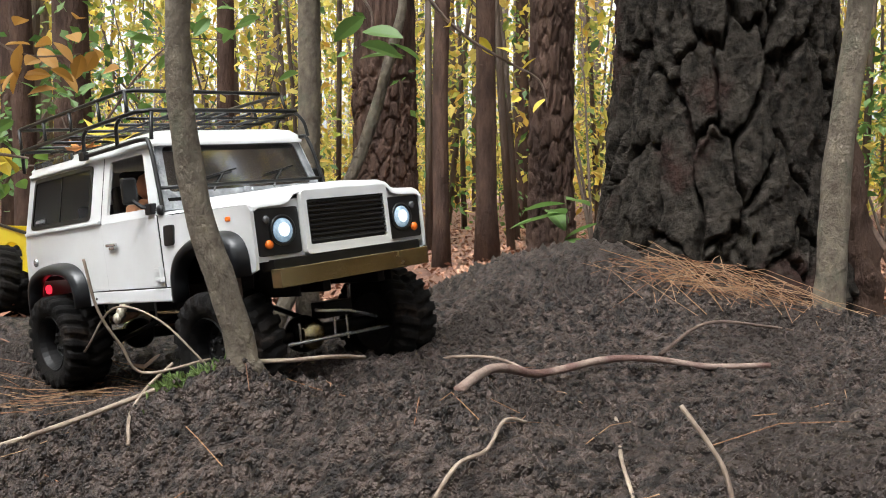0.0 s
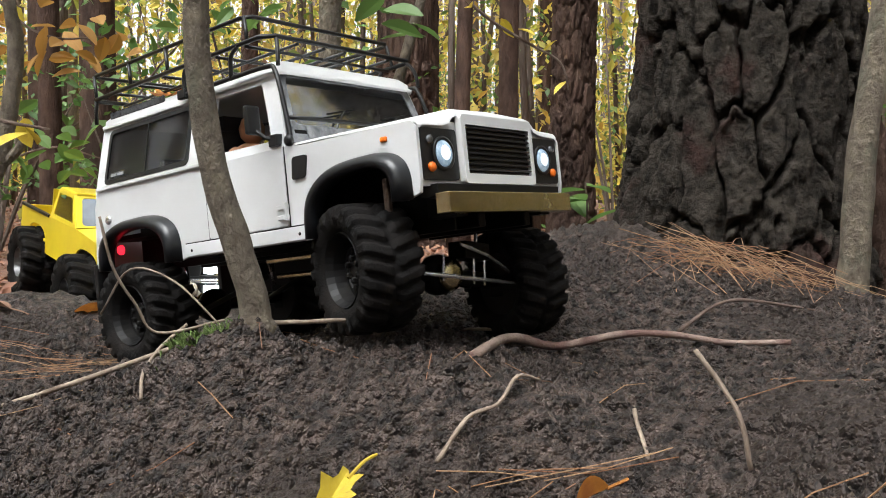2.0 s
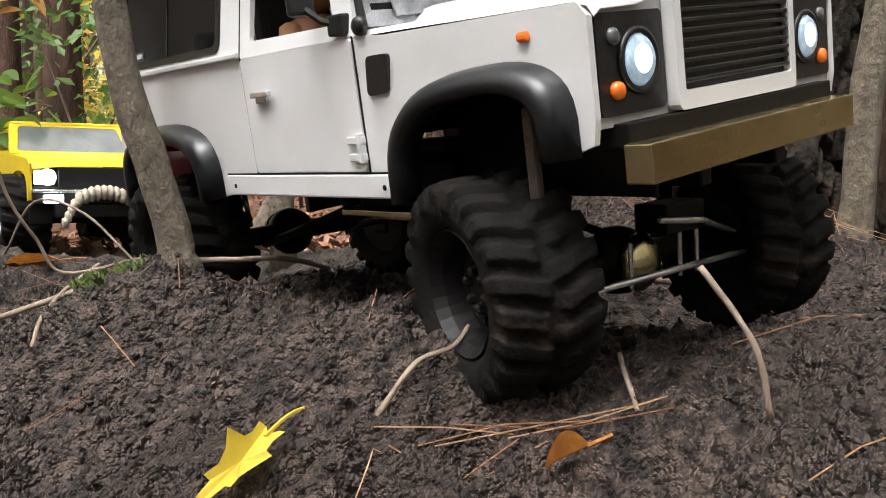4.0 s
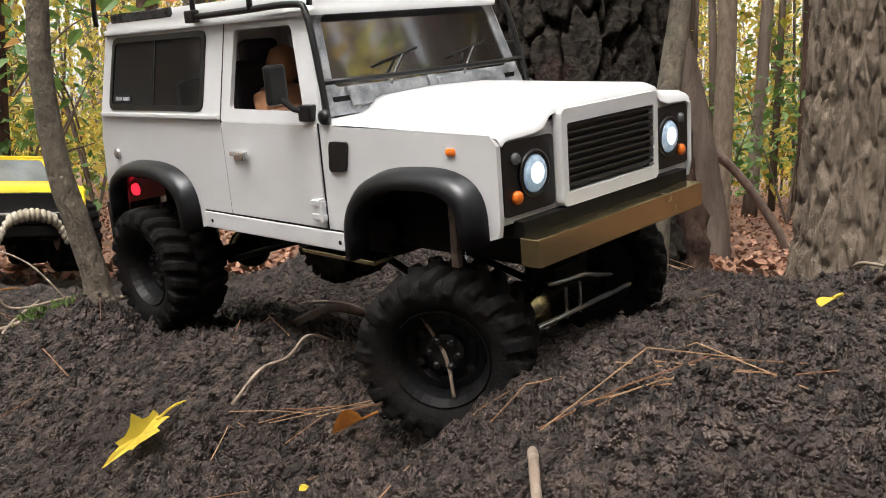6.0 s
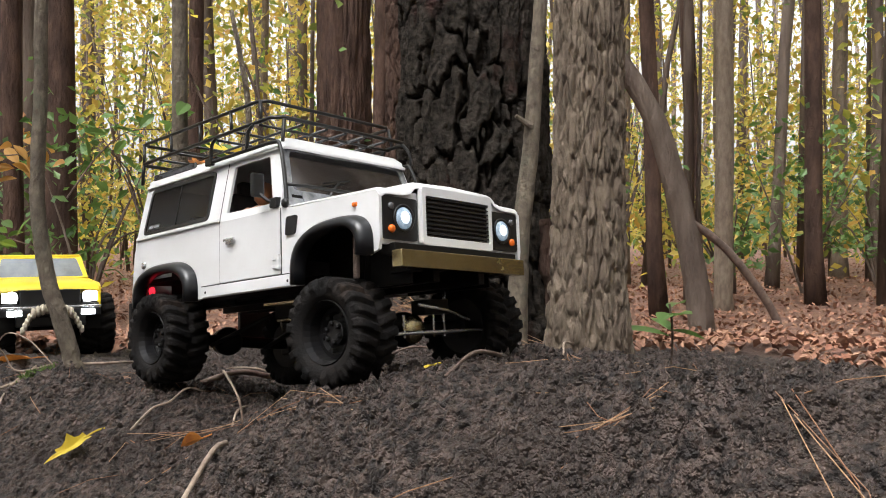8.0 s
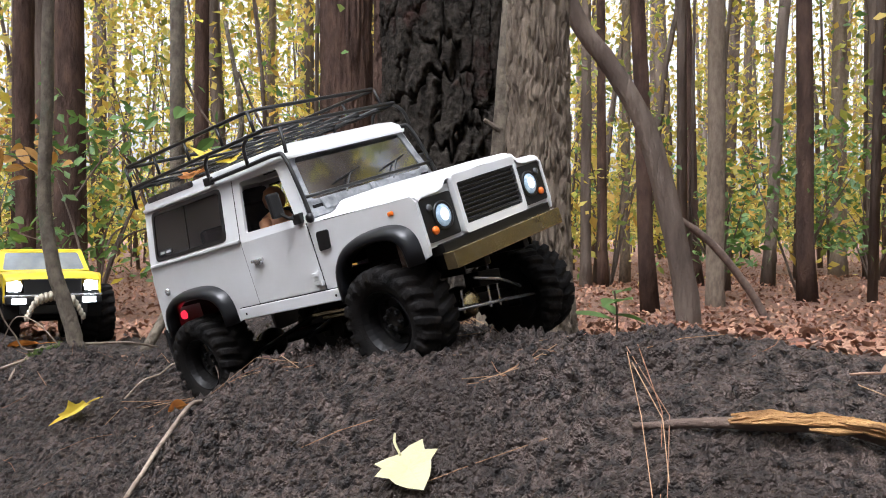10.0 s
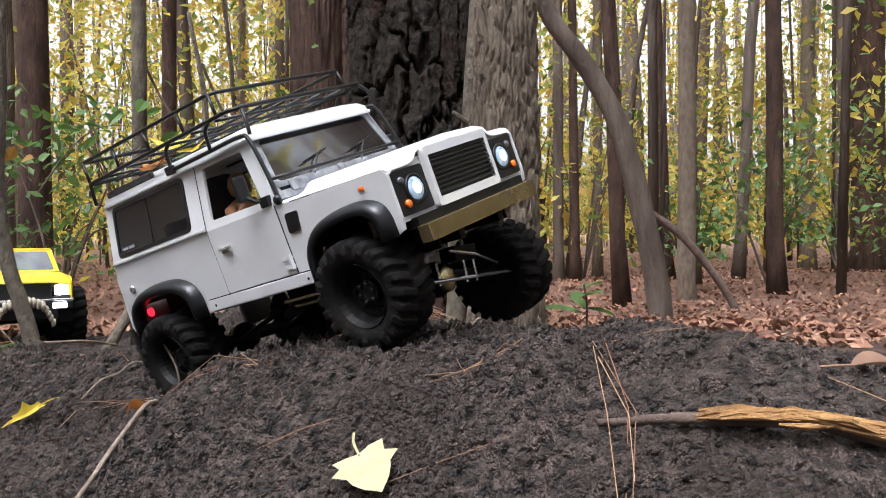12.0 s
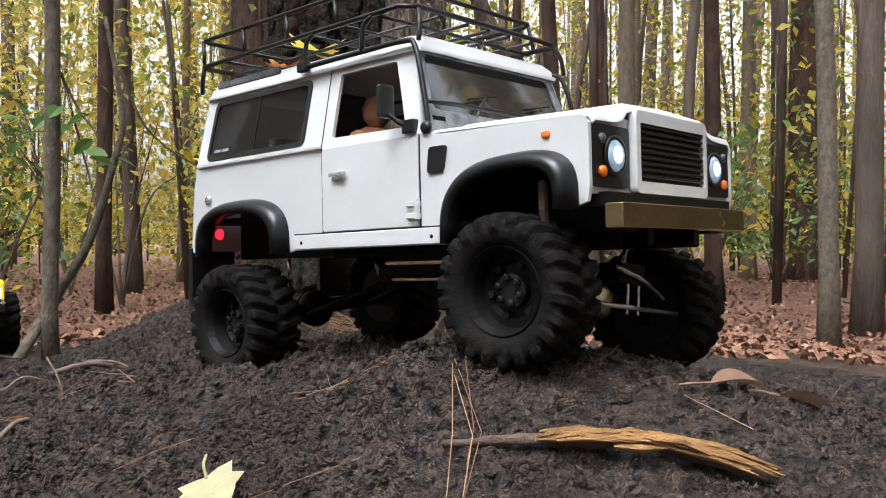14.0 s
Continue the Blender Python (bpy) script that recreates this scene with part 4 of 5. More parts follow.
    for k in range(9):
        y = -0.032 + 0.008 * k
        lathe([(0.0085, -0.0036), (0.011, 0.0), (0.0085, 0.0036)], 10, "y", bm, Matrix.Translation((0.382, y, z0 + 0.012 - 0.0016 * (k - 4) ** 2 * 0.35)))
    for side in (-1, 1):
        for k in range(4):
            lathe([(0.006, -0.0036), (0.0085, 0.0), (0.006, 0.0036)], 10, "y", bm, Matrix.Translation((0.381, side * (0.038 + 0.004 * k), z0 - 0.004 - 0.008 * k)))
    part("rope_coil", bm, ROPE, t, "beige rope wound round the bumper", smooth=True)
    part("chassis_rail", boxes((-0.1, 0.35, -0.045, -0.03, z0 - 0.03, z0 + 0.02), (-0.1, 0.35, 0.03, 0.045, z0 - 0.03, z0 + 0.02), (0.08, 0.2, -0.05, 0.05, z0 - 0.04, z0 + 0.0), (0.22, 0.345, -0.05, 0.05, z0 - 0.02, z0 + 0.04)), DARK, t)
    part("axle", lathe([(0.008, -0.08), (0.008, 0.08)], 10, m=Matrix.Translation((0.28, 0, R))), DARK, t)
    part("axle", lathe([(0.008, -0.08), (0.008, 0.08)], 10, m=Matrix.Translation((0, 0, R))), DARK, t)
    part("steering_rod", sweep([(0.31, -0.08, R + 0.004), (0.31, 0.08, R - 0.002)], 0.002, 6), DARK, t)
    wheels = []
    for x in (0.28, 0.0):
        for side in (-1, 1):
            w = wheel(t, side, R, 0.055, 18, 0.024, DULL, "fat lugged tyre on a dull metal wheel")
            wheels.append((w, x, side, R))
    return t, wheels


DULL = material("dull_wheel", (0.22, 0.22, 0.22), 0.35, metal=0.9, color2=(0.09, 0.09, 0.09), scale=60)
YLAMP = material("bright_headlight", (0.9, 0.92, 0.9), 0.2, glow=((0.95, 1.0, 1.0), 2.6))
YSHIELD = material("mirroring_pane", (0.16, 0.18, 0.2), 0.08, metal=0.5, color2=(0.3, 0.33, 0.36), scale=18)


# ---- trees ----
def crown_leaves(centre, radius, count, size, rng, flat=0.7):
    verts, faces = [], []
    for _ in range(count):
        d = Vector((rng.gauss(0, 1), rng.gauss(0, 1), rng.gauss(0, 1))).normalized() * radius * rng.random() ** 0.45
        c = Vector(centre) + Vector((d.x, d.y, d.z * flat))
        leaf_quad(verts, faces, c, size * rng.uniform(0.6, 1.4), rng)
    return verts, faces


def leaf_quad(verts, faces, c, s, rng, tilt=1.0):
    m = Euler((rng.uniform(-1.2, 1.2) * tilt, rng.uniform(-1.2, 1.2) * tilt, rng.uniform(0, 6.3))).to_matrix()
    n = len(verts)
    for p in ((-0.5, 0, 0), (-0.1, -0.27, 0.05), (0.5, 0, -0.06), (-0.1, 0.27, 0.05)):
        verts.append(c + m @ (Vector(p) * s))
    faces.append((n, n + 1, n + 2))
    faces.append((n, n + 2, n + 3))


def ease(v, lo, hi):
    v = min(1.0, max(0.0, (v - lo) / (hi - lo)))
    return v * v * (3 - 2 * v)


def plated_trunk(name, base, r0, r1, height, seg, rows, plate_w, plate_h, deep, crack, mat, parent, flare_r=0.25, lean=(0, 0)):
    """A trunk whose bark is split by narrow furrows into flat scaly plates; the lowest metre carries the fine mesh."""
    verts, faces = [], []
    fine_rows = int(rows * 0.86)
    for j in range(rows + 1):
        z = -0.12 + 1.02 * j / fine_rows if j <= fine_rows else 0.9 + (height - 0.9) * ((j - fine_rows) / (rows - fine_rows)) ** 1.6
        r = r0 + (r1 - r0) * min(1, max(0, z) / height) ** 0.7
        r *= 1 + flare_r * math.exp(-max(0, z) / 0.09)
        cx, cy = base[0] + lean[0] * z, base[1] + lean[1] * z
        for i in range(seg):
            a = 2 * math.pi * i / seg
            wob = 1 + 0.05 * noise.noise(Vector((math.cos(a) * 1.2, math.sin(a) * 1.2, z * 1.5 + base[0] * 7)))
            p = Vector((math.cos(a) * r0 / plate_w, math.sin(a) * r0 / plate_w, z / plate_h + base[0] * 5))
            p += 0.28 * noise.noise_vector(p * 1.1) + 0.13 * noise.noise_vector(p * 4.5)
            d, pts = noise.voronoi(p)[:2]
            edge = ease(d[1] - d[0], 0.0, crack)
            rank = noise.noise(pts[0] * 3.7 + Vector((0.3, 0.7, 0.1)))
            q = Vector((p.x * 2.1, p.y * 2.1, p.z * 1.5)) + Vector((4, 2, 7))
            d2, pts2 = noise.voronoi(q)[:2]
            flake = noise.noise(pts2[0] * 2.9) * ease(d2[1] - d2[0], 0.0, 0.12)
            grit = noise.noise(Vector((p.x * 9, p.y * 9, p.z * 6))) + 0.6 * noise.noise(Vector((p.x * 21, p.y * 21, p.z * 15)))
            rr = r * wob + deep * (edge * (1.0 + 0.3 * rank) - 0.9 + edge * 0.4 * flake + 0.13 * grit)
            verts.append((cx + rr * math.cos(a), cy + rr * math.sin(a), base[2] + z))
    for j in range(rows):
        for i in range(seg):
            a, b = j * seg + i, j * seg + (i + 1) % seg
            faces.append((a, b, b + seg, a + seg))
    return obj(name, verts, faces, mat, parent, smooth=True)


def tall_tree(name, label, base, r0, height, mat, plates=None, leaves=LEAF_FAR, lean=(0, 0), crown=True, seed=1):
    rng = random.Random(seed)
    t = new(name)
    t.location = (0, 0, 0)
    tagged(t, label, "tree", "trees of the wood")
    if plates:
        plated_trunk("trunk", base, r0, r0 * 0.55, height, *plates, mat, t, lean=lean)
    else:
        pts, rad = [], []
        for k in range(13):
            z = height * (k / 12) ** 1.3
            pts.append((base[0] + lean[0] * z + 0.02 * noise.noise(Vector((seed, z, 0))), base[1] + lean[1] * z + 0.02 * noise.noise(Vector((seed, z, 5))), base[2] - 0.1 + z))
            rad.append((r0 * (1 - 0.5 * k / 12)) * (1.35 if k == 0 else 1))
        part("trunk", sweep(pts, rad, 18, wobble=0.12, seed=seed), mat, t, smooth=True)
    if crown:
        tip = Vector((base[0] + lean[0] * height, base[1] + lean[1] * height, base[2] + height))
        for k in range(5):
            a = rng.uniform(0, 6.3)
            s = tip - Vector((lean[0], lean[1], 1)) * height * rng.uniform(0.05, 0.3)
            e = s + Vector((math.cos(a), math.sin(a), 0.5)) * height * 0.13
            part("limb", sweep([s, (s + e) / 2 + Vector((0, 0, 0.05)), e], [r0 * 0.25, r0 * 0.17, r0 * 0.06], 7), mat, t, smooth=True)
        v, f = crown_leaves(tip, height * 0.16, 260, 0.12, rng)
        obj("crown", v, f, leaves, t)
    return t


def on_ground(x, y, sink=0.0):
    return (x, y, ground_z(x, y) - sink)


def forest():
    # the big old pine, the rough red pine beside it and the ridged grey tree on the bank
    tall_tree("old_pine", "thick old pine with deeply plated dark bark", on_ground(0.352, 1.125), 0.135, 7.0, BARK_PINE, (420, 540, 0.050, 0.13, 0.023, 0.1), seed=3)
    tall_tree("grey_tree", "slim grey-brown tree with finely ridged bark", on_ground(0.475, 0.60), 0.043, 5.0, BARK_GREY, (280, 560, 0.0076, 0.042, 0.0058, 0.35), seed=4)
    tall_tree("red_pine", "tall pine with rough reddish bark", on_ground(-0.28, 4.46), 0.17, 9.0, BARK_RED, (160, 300, 0.05, 0.11, 0.02, 0.25), seed=5)
    tall_tree("slender_pine", "slender pine with rough reddish bark", on_ground(0.20, 1.62), 0.043, 6.0, BARK_RED, (140, 380, 0.02, 0.045, 0.006, 0.25), seed=6)
    # saplings on the bank
    s = tagged(new("sapling"), "thin smooth-barked sapling leaning from the bank", "sapling", "saplings on the bank")
    b = on_ground(-0.139, 0.592)
    line = smooth_line([(b[0] + 0.008, b[1], b[2] - 0.02), (b[0] + 0.002, b[1], b[2] + 0.02), (b[0] - 0.022, b[1], b[2] + 0.10), (b[0] - 0.033, b[1], b[2] + 0.19), (b[0] - 0.029, b[1], b[2] + 0.30), (b[0] - 0.022, b[1], b[2] + 0.5), (b[0] + 0.02, b[1] + 0.02, b[2] + 1.1), (b[0] + 0.06, b[1] + 0.05, b[2] + 2.0)], 8)
    part("trunk", sweep(line, [max(0.005, (0.0145 if k < 4 else 0.0110) - 0.0001 * k) for k in range(len(line))], 20, wobble=0.16, seed=2), BARK_SMOOTH, s, smooth=True)
    s = tagged(new("sapling"), "pale smooth sapling beside the old pine", "sapling", "saplings on the bank")
    b = on_ground(0.425, 0.945)
    line = smooth_line([(b[0] - 0.012, b[1], b[2] - 0.03), (b[0] - 0.008, b[1], b[2] + 0.03), (b[0] - 0.004, b[1], b[2] + 0.16), (b[0] + 0.012, b[1], b[2] + 0.30), (b[0] + 0.022, b[1], b[2] + 0.45), (b[0] + 0.05, b[1], b[2] + 0.9), (b[0] + 0.09, b[1], b[2] + 2.0)], 8)
    part("trunk", sweep(line, [max(0.006, (0.0215 if k < 3 else 0.0178) - 0.0002 * k) for k in range(len(line))], 20, wobble=0.14, seed=6), BARK_SMOOTH, s, smooth=True)
    part("twig_stub", sweep([(b[0] + 0.012, b[1] - 0.01, b[2] + 0.34), (b[0] - 0.012, b[1] - 0.02, b[2] + 0.355)], [0.006, 0.003], 7), BARK_SMOOTH, s)
    s = tagged(new("grey_sapling"), "straight grey sapling behind the bank", "sapling", "saplings on the bank")
    b = on_ground(-0.163, 1.10, 0.02)
    part("trunk", sweep([(b[0], b[1], b[2]), (b[0] - 0.003, b[1], b[2] + 0.1), (b[0] + 0.002, b[1], b[2] + 0.3), (b[0] + 0.004, b[1], b[2] + 0.6), (b[0], b[1], b[2] + 1.2), (b[0] + 0.02, b[1], b[2] + 2.4)], [0.017, 0.0145, 0.014, 0.013, 0.011, 0.005], 16, wobble=0.1, seed=3), BARK_SMOOTH, s, smooth=True)
    # torn bark flap at the pine's foot
    b = on_ground(0.475, 1.03)
    tagged(part("bark_slab", sweep(smooth_line([(b[0] + 0.02, b[1], b[2] - 0.02), (b[0] + 0.014, b[1], b[2] + 0.06), (b[0] + 0.002, b[1] + 0.005, b[2] + 0.14), (b[0] - 0.004, b[1] + 0.01, b[2] + 0.21)], 7), [0.024 - 0.0006 * k for k in range(22)], 14, wobble=0.75, seed=8), BARK_RED, None, smooth=True), "loose reddish slab of bark leaning on the pine", "bark")
    # bent trunk and its neighbours across the hollow
    bent = tagged(new("bent_tree"), "bent brown trunk leaning out of the hollow", "tree", "trees of the wood")
    line = smooth_line([(1.265, 2.9, -0.30), (1.235, 2.9, 0.0), (1.165, 2.9, 0.33), (1.08, 2.9, 0.62), (0.94, 2.9, 0.86), (0.80, 2.9, 1.08), (0.68, 2.9, 1.6), (0.62, 2.9, 3.2)], 8)
    part("trunk", sweep(line, [0.05 - 0.0004 * k for k in range(len(line))], 16, wobble=0.12, seed=9), BARK_FAR, bent, smooth=True)
    v, f = crown_leaves((0.75, 2.9, 3.3), 0.7, 200, 0.09, random.Random(8))
    obj("crown", v, f, LEAF_FAR, bent)
    tall_tree("slim_tree", "slim straight greenish trunk", (1.60, 3.76, -0.2), 0.046, 6.0, BARK_GREY, seed=12)
    limb = tagged(new("fallen_limb"), "dark crooked dead limb leaning in the hollow", "branch")
    part("limb", sweep(smooth_line([(1.28, 3.2, 0.27), (1.42, 3.2, 0.16), (1.54, 3.2, 0.02), (1.63, 3.2, -0.12), (1.70, 3.2, -0.30)], 6), [0.012, 0.013, 0.014] + [0.017] * 30, 9, wobble=0.2, seed=3), ROOT, limb, smooth=True)
    tall_tree("dark_pine", "straight dark pine at the edge of the hollow", (3.73, 6.33, -0.2), 0.14, 9.0, BARK_RED, seed=13)
    # single trunks of the middle distance: place, radius, lean along x, bark
    middle = [(-1.48, 3.59, 0.078, 0.0, BARK_RED), (-1.90, 3.97, 0.060, 0.01, BARK_RED), (-2.44, 5.48, 0.067, 0.0, BARK_GREY), (-0.90, 3.73, 0.037, 0.01, BARK_RED),
              (0.0, 3.4, 0.033, 0.0, BARK_RED), (0.19, 3.6, 0.044, -0.01, BARK_RED), (-1.19, 5.24, 0.045, -0.04, BARK_FAR), (-1.36, 7.26, 0.038, 0.02, BARK_GREY),
              (-1.16, 8.3, 0.06, 0.0, BARK_FAR), (-2.22, 4.86, 0.057, 0.0, BARK_FAR), (-1.41, 3.03, 0.04, 0.0, BARK_RED), (1.21, 3.37, 0.036, -0.046, BARK_RED),
              (1.89, 5.26, 0.053, -0.04, BARK_RED), (2.6, 7.1, 0.06, -0.01, BARK_GREY), (2.31, 5.14, 0.04, 0.06, BARK_FAR), (2.18, 4.12, 0.045, -0.02, BARK_RED),
              (3.47, 6.84, 0.07, 0.0, BARK_GREY), (3.29, 5.82, 0.045, 0.0, BARK_FAR), (1.80, 2.14, 0.031, -0.01, BARK_SMOOTH), (2.18, 2.62, 0.05, 0.02, BARK_FAR),
              (1.20, 5.4, 0.038, 0.0, BARK_FAR), (1.31, 5.38, 0.034, -0.01, BARK_RED), (1.63, 6.34, 0.04, 0.0, BARK_GREY), (-3.0, 4.1, 0.079, 0.01, BARK_RED),
              (-3.9, 4.6, 0.07, 0.0, BARK_FAR), (3.9, 4.9, 0.072, 0.0, BARK_RED), (4.8, 5.0, 0.086, 0.0, BARK_FAR), (0.65, 7.2, 0.06, 0.0, BARK_RED)]
    for k, (x, y, r, lean, mat) in enumerate(middle):
        tall_tree("forest_tree", "tall straight forest tree with brown bark" if mat is not BARK_GREY else "tall pale grey forest tree", (x, y, bank(x, y)), r, 7.5 + (k % 4), mat, seed=20 + k, lean=(lean, 0.01 * math.cos(k)))
    # the far wood, past counting
    rng = random.Random(11)
    bm = bmesh.new()
    for k in range(270):
        bearing, dist = rng.uniform(-62, 62), 9 + 38 * rng.random() ** 0.7
        x, y = 0.2 + dist * math.sin(radians(bearing)), -0.2 + dist * math.cos(radians(bearing))
        r, h, z = rng.uniform(0.04, 0.12), rng.uniform(8, 14), bank(x, y)
        lx, ly = rng.gauss(0, 0.25), rng.gauss(0, 0.2)
        sweep([(x, y, z - 0.2), (x + 0.2 * lx, y, z + 0.25 * h), (x + 0.6 * lx, y + 0.5 * ly, z + 0.6 * h), (x + lx, y + ly, z + h)], [r * 1.15, r, r * 0.75, r * 0.3], 8, bm)
    for k in range(240):
        bearing, dist = rng.uniform(-62, 62), 4 + 16 * rng.random()
        x, y = 0.2 + dist * math.sin(radians(bearing)), -0.2 + dist * math.cos(radians(bearing))
        r, h, z = rng.uniform(0.008, 0.03), rng.uniform(2, 5), bank(x, y)
        lx, ly = rng.gauss(0, 0.3), rng.gauss(0, 0.3)
        sweep([(x, y, z - 0.1), (x + 0.3 * lx, y, z + 0.4 * h), (x + lx, y + ly, z + h)], [r, r * 0.8, r * 0.3], 6, bm)
    tagged(part("far_wood", bm, BARK_FAR, None, smooth=True), "dense far trunks of an autumn wood", "woods", kind="stuff")
    # leaves of the far wood in loose drifts
    for name, mat, n_drift, per_drift, size, zlo, zhi, near, label in (
            ("autumn_foliage", LEAF_FAR, 5400, 64, 0.086, 0.3, 8.0, 6.0, "loose drifts of yellow autumn leaves on twigs"),
            ("green_foliage", LEAF_GREEN, 280, 80, 0.052, 0.15, 1.7, 4.2, "low drifts of green leaves in the wood")):
        verts, faces = [], []
        for k in range(n_drift):
            bearing, dist = rng.uniform(-60, 60), near + 26 * rng.random() ** 1.1
            x, y = 0.2 + dist * math.sin(radians(bearing)), -0.2 + dist * math.cos(radians(bearing))
            z = bank(x, y) + zlo + (zhi - zlo) * rng.random() ** 1.4
            wide = rng.uniform(0.25, 0.7)
            for _ in range(per_drift):
                c = Vector((x + rng.gauss(0, wide), y + rng.gauss(0, wide), z + rng.gauss(0, wide * 0.35)))
                leaf_quad(verts, faces, c, size * rng.uniform(0.5, 1.3), rng)
        tagged(obj(name, verts, faces, mat), label, "foliage", kind="stuff")
    # unseen trunks and leaves added behind and beside the path to block level light
    bm, verts, faces = bmesh.new(), [], []
    for k in range(300):
        bearing, dist = rng.uniform(58, 302), 3.0 + 17 * rng.random() ** 0.8
        x, y = 0.2 + dist * math.sin(radians(bearing)), -0.2 + dist * math.cos(radians(bearing))
        r, h, z = rng.uniform(0.06, 0.2), rng.uniform(8, 14), bank(x, y)
        sweep([(x, y, z - 0.2), (x, y, z + 0.4 * h), (x, y, z + h)], [r * 1.15, r, r * 0.4], 8, bm)
    for k in range(700):
        bearing, dist = rng.uniform(55, 305), 5 + 14 * rng.random()
        x, y = 0.2 + dist * math.sin(radians(bearing)), -0.2 + dist * math.cos(radians(bearing))
        c0 = Vector((x, y, bank(x, y) + 0.3 + 9 * rng.random()))
        for _ in range(22):
            leaf_quad(verts, faces, c0 + Vector((rng.gauss(0, 0.6), rng.gauss(0, 0.6), rng.gauss(0, 0.4))), rng.uniform(0.14, 0.36), rng)
    tagged(part("unseen_wood", bm, BARK_FAR, None, smooth=True), "unseen trunks added behind the camera to block level light", "woods", kind="stuff")
    tagged(obj("unseen_foliage", verts, faces, LEAF_FAR), "unseen yellowing leaves added behind the camera to block level light", "foliage", kind="stuff")
    # leaf litter
    verts, faces = [], []
    for k in range(62000):
        bearing, dist = rng.uniform(-62, 68), 0.9 + 13 * rng.random() ** 1.7
        x, y = 0.25 + dist * math.sin(radians(bearing)), -0.1 + dist * math.cos(radians(bearing))
        if (-0.75 < x < 0.98 and y < 1.4) or (0.0 < x < 1.4 and y < 1.1):
            continue
        leaf_quad(verts, faces, Vector((x, y, bank(x, y) + 0.006 + 0.012 * rng.random())), rng.uniform(0.015, 0.038), rng, 0.75)
    tagged(obj("leaf_litter", verts, faces, LITTER), "carpet of russet fallen leaves", "leaf litter", kind="stuff")


# ---- loose things on the bank ----
def lay(points, lift=0.0):
    """Points laid on the soil: (x, y) with an optional height above it."""
    return [(p[0], p[1], ground_z(p[0], p[1]) + lift + (p[2] if len(p) > 2 else 0)) for p in points]


def stick(name, label, category, points, r, mat, lift=0.002, wobble=0.25, group=""):
    line = smooth_line(lay(points, lift), 6)
    n = len(line)
    if not isinstance(r, tuple):
        r = (r, r * 0.6)
    ob = part(name, sweep(line, [r[0] + (r[1] - r[0]) * k / (n - 1) for k in range(n)], 9, wobble=wobble, seed=len(points) + points[0][0] * 9), mat, None, smooth=True)
    return tagged(ob, label, category, group)


def needles(name, label, centre, spread_xy, count, length, rng, heading=None, lift=0.012, kind="stuff"):
    bm = bmesh.new()
    for _ in range(count):
        x, y = centre[0] + rng.gauss(0, spread_xy[0]), centre[1] + rng.gauss(0, spread_xy[1])
        a = rng.uniform(0, 6.3) if heading is None else rng.gauss(heading, 0.09)
        l = length * rng.uniform(0.6, 1.2)
        dx, dy = math.cos(a) * l / 2, math.sin(a) * l / 2
        h = lift * rng.random() + 0.003
        bow = rng.uniform(-0.1, 0.1) * l
        sweep([(x - dx, y - dy, ground_z(x - dx, y - dy) + h * rng.random()), (x - bow * math.sin(a), y + bow * math.cos(a), ground_z(x, y) + h), (x + dx, y + dy, ground_z(x + dx, y + dy) + h * rng.random())], 0.00033, 4, bm)
    return tagged(part(name, bm, NEEDLE, None), label, "pine needles", kind=kind)


def loose_leaf(name, label, place, size, mat, turn, lobes=5, curl=0.35, lift=0.006, stem=True, narrow=0.8):
    m = Matrix.Translation((place[0], place[1], ground_z(place[0], place[1]) + lift)) @ pose(0, 0, 0, *turn)
    t = new(name)
    tagged(t, label, "leaf", "fallen leaves on the bank")
    part("blade", with_matrix(leaf_blade(size, size * narrow, lobes, curl), m), mat, t)
    if stem:
        part("stalk", with_matrix(sweep(smooth_line([(size * 0.05, 0, 0), (-size * 0.25, 0.02 * size, 0.03 * size), (-size * 0.5, 0.09 * size, 0.02 * size)], 4), 0.0009, 5), m), mat, t)
    return t


def plant(name, label, base, blades, length, mat, seed, height=0.05):
    rng = random.Random(seed)
    t = tagged(new(name), label, "plant")
    part("stem", sweep(smooth_line([(base[0], base[1], base[2] - 0.02), (base[0] + 0.004, base[1], base[2] + height * 0.6), (base[0], base[1], base[2] + height)], 5), 0.0014, 6), ROOT, t)
    for k in range(blades):
        a = 2 * math.pi * k / blades + rng.uniform(-0.4, 0.4)
        h = height * rng.uniform(0.45, 1.0)
        m = Matrix.Translation((base[0], base[1], base[2] + h)) @ pose(0, 0, 0, rng.uniform(-15, 15), rng.uniform(-40, 15), math.degrees(a))
        part("leaf", with_matrix(leaf_blade(length * rng.uniform(0.7, 1.15), length * 0.36, 0, 0.35), m), mat, t)
    return t


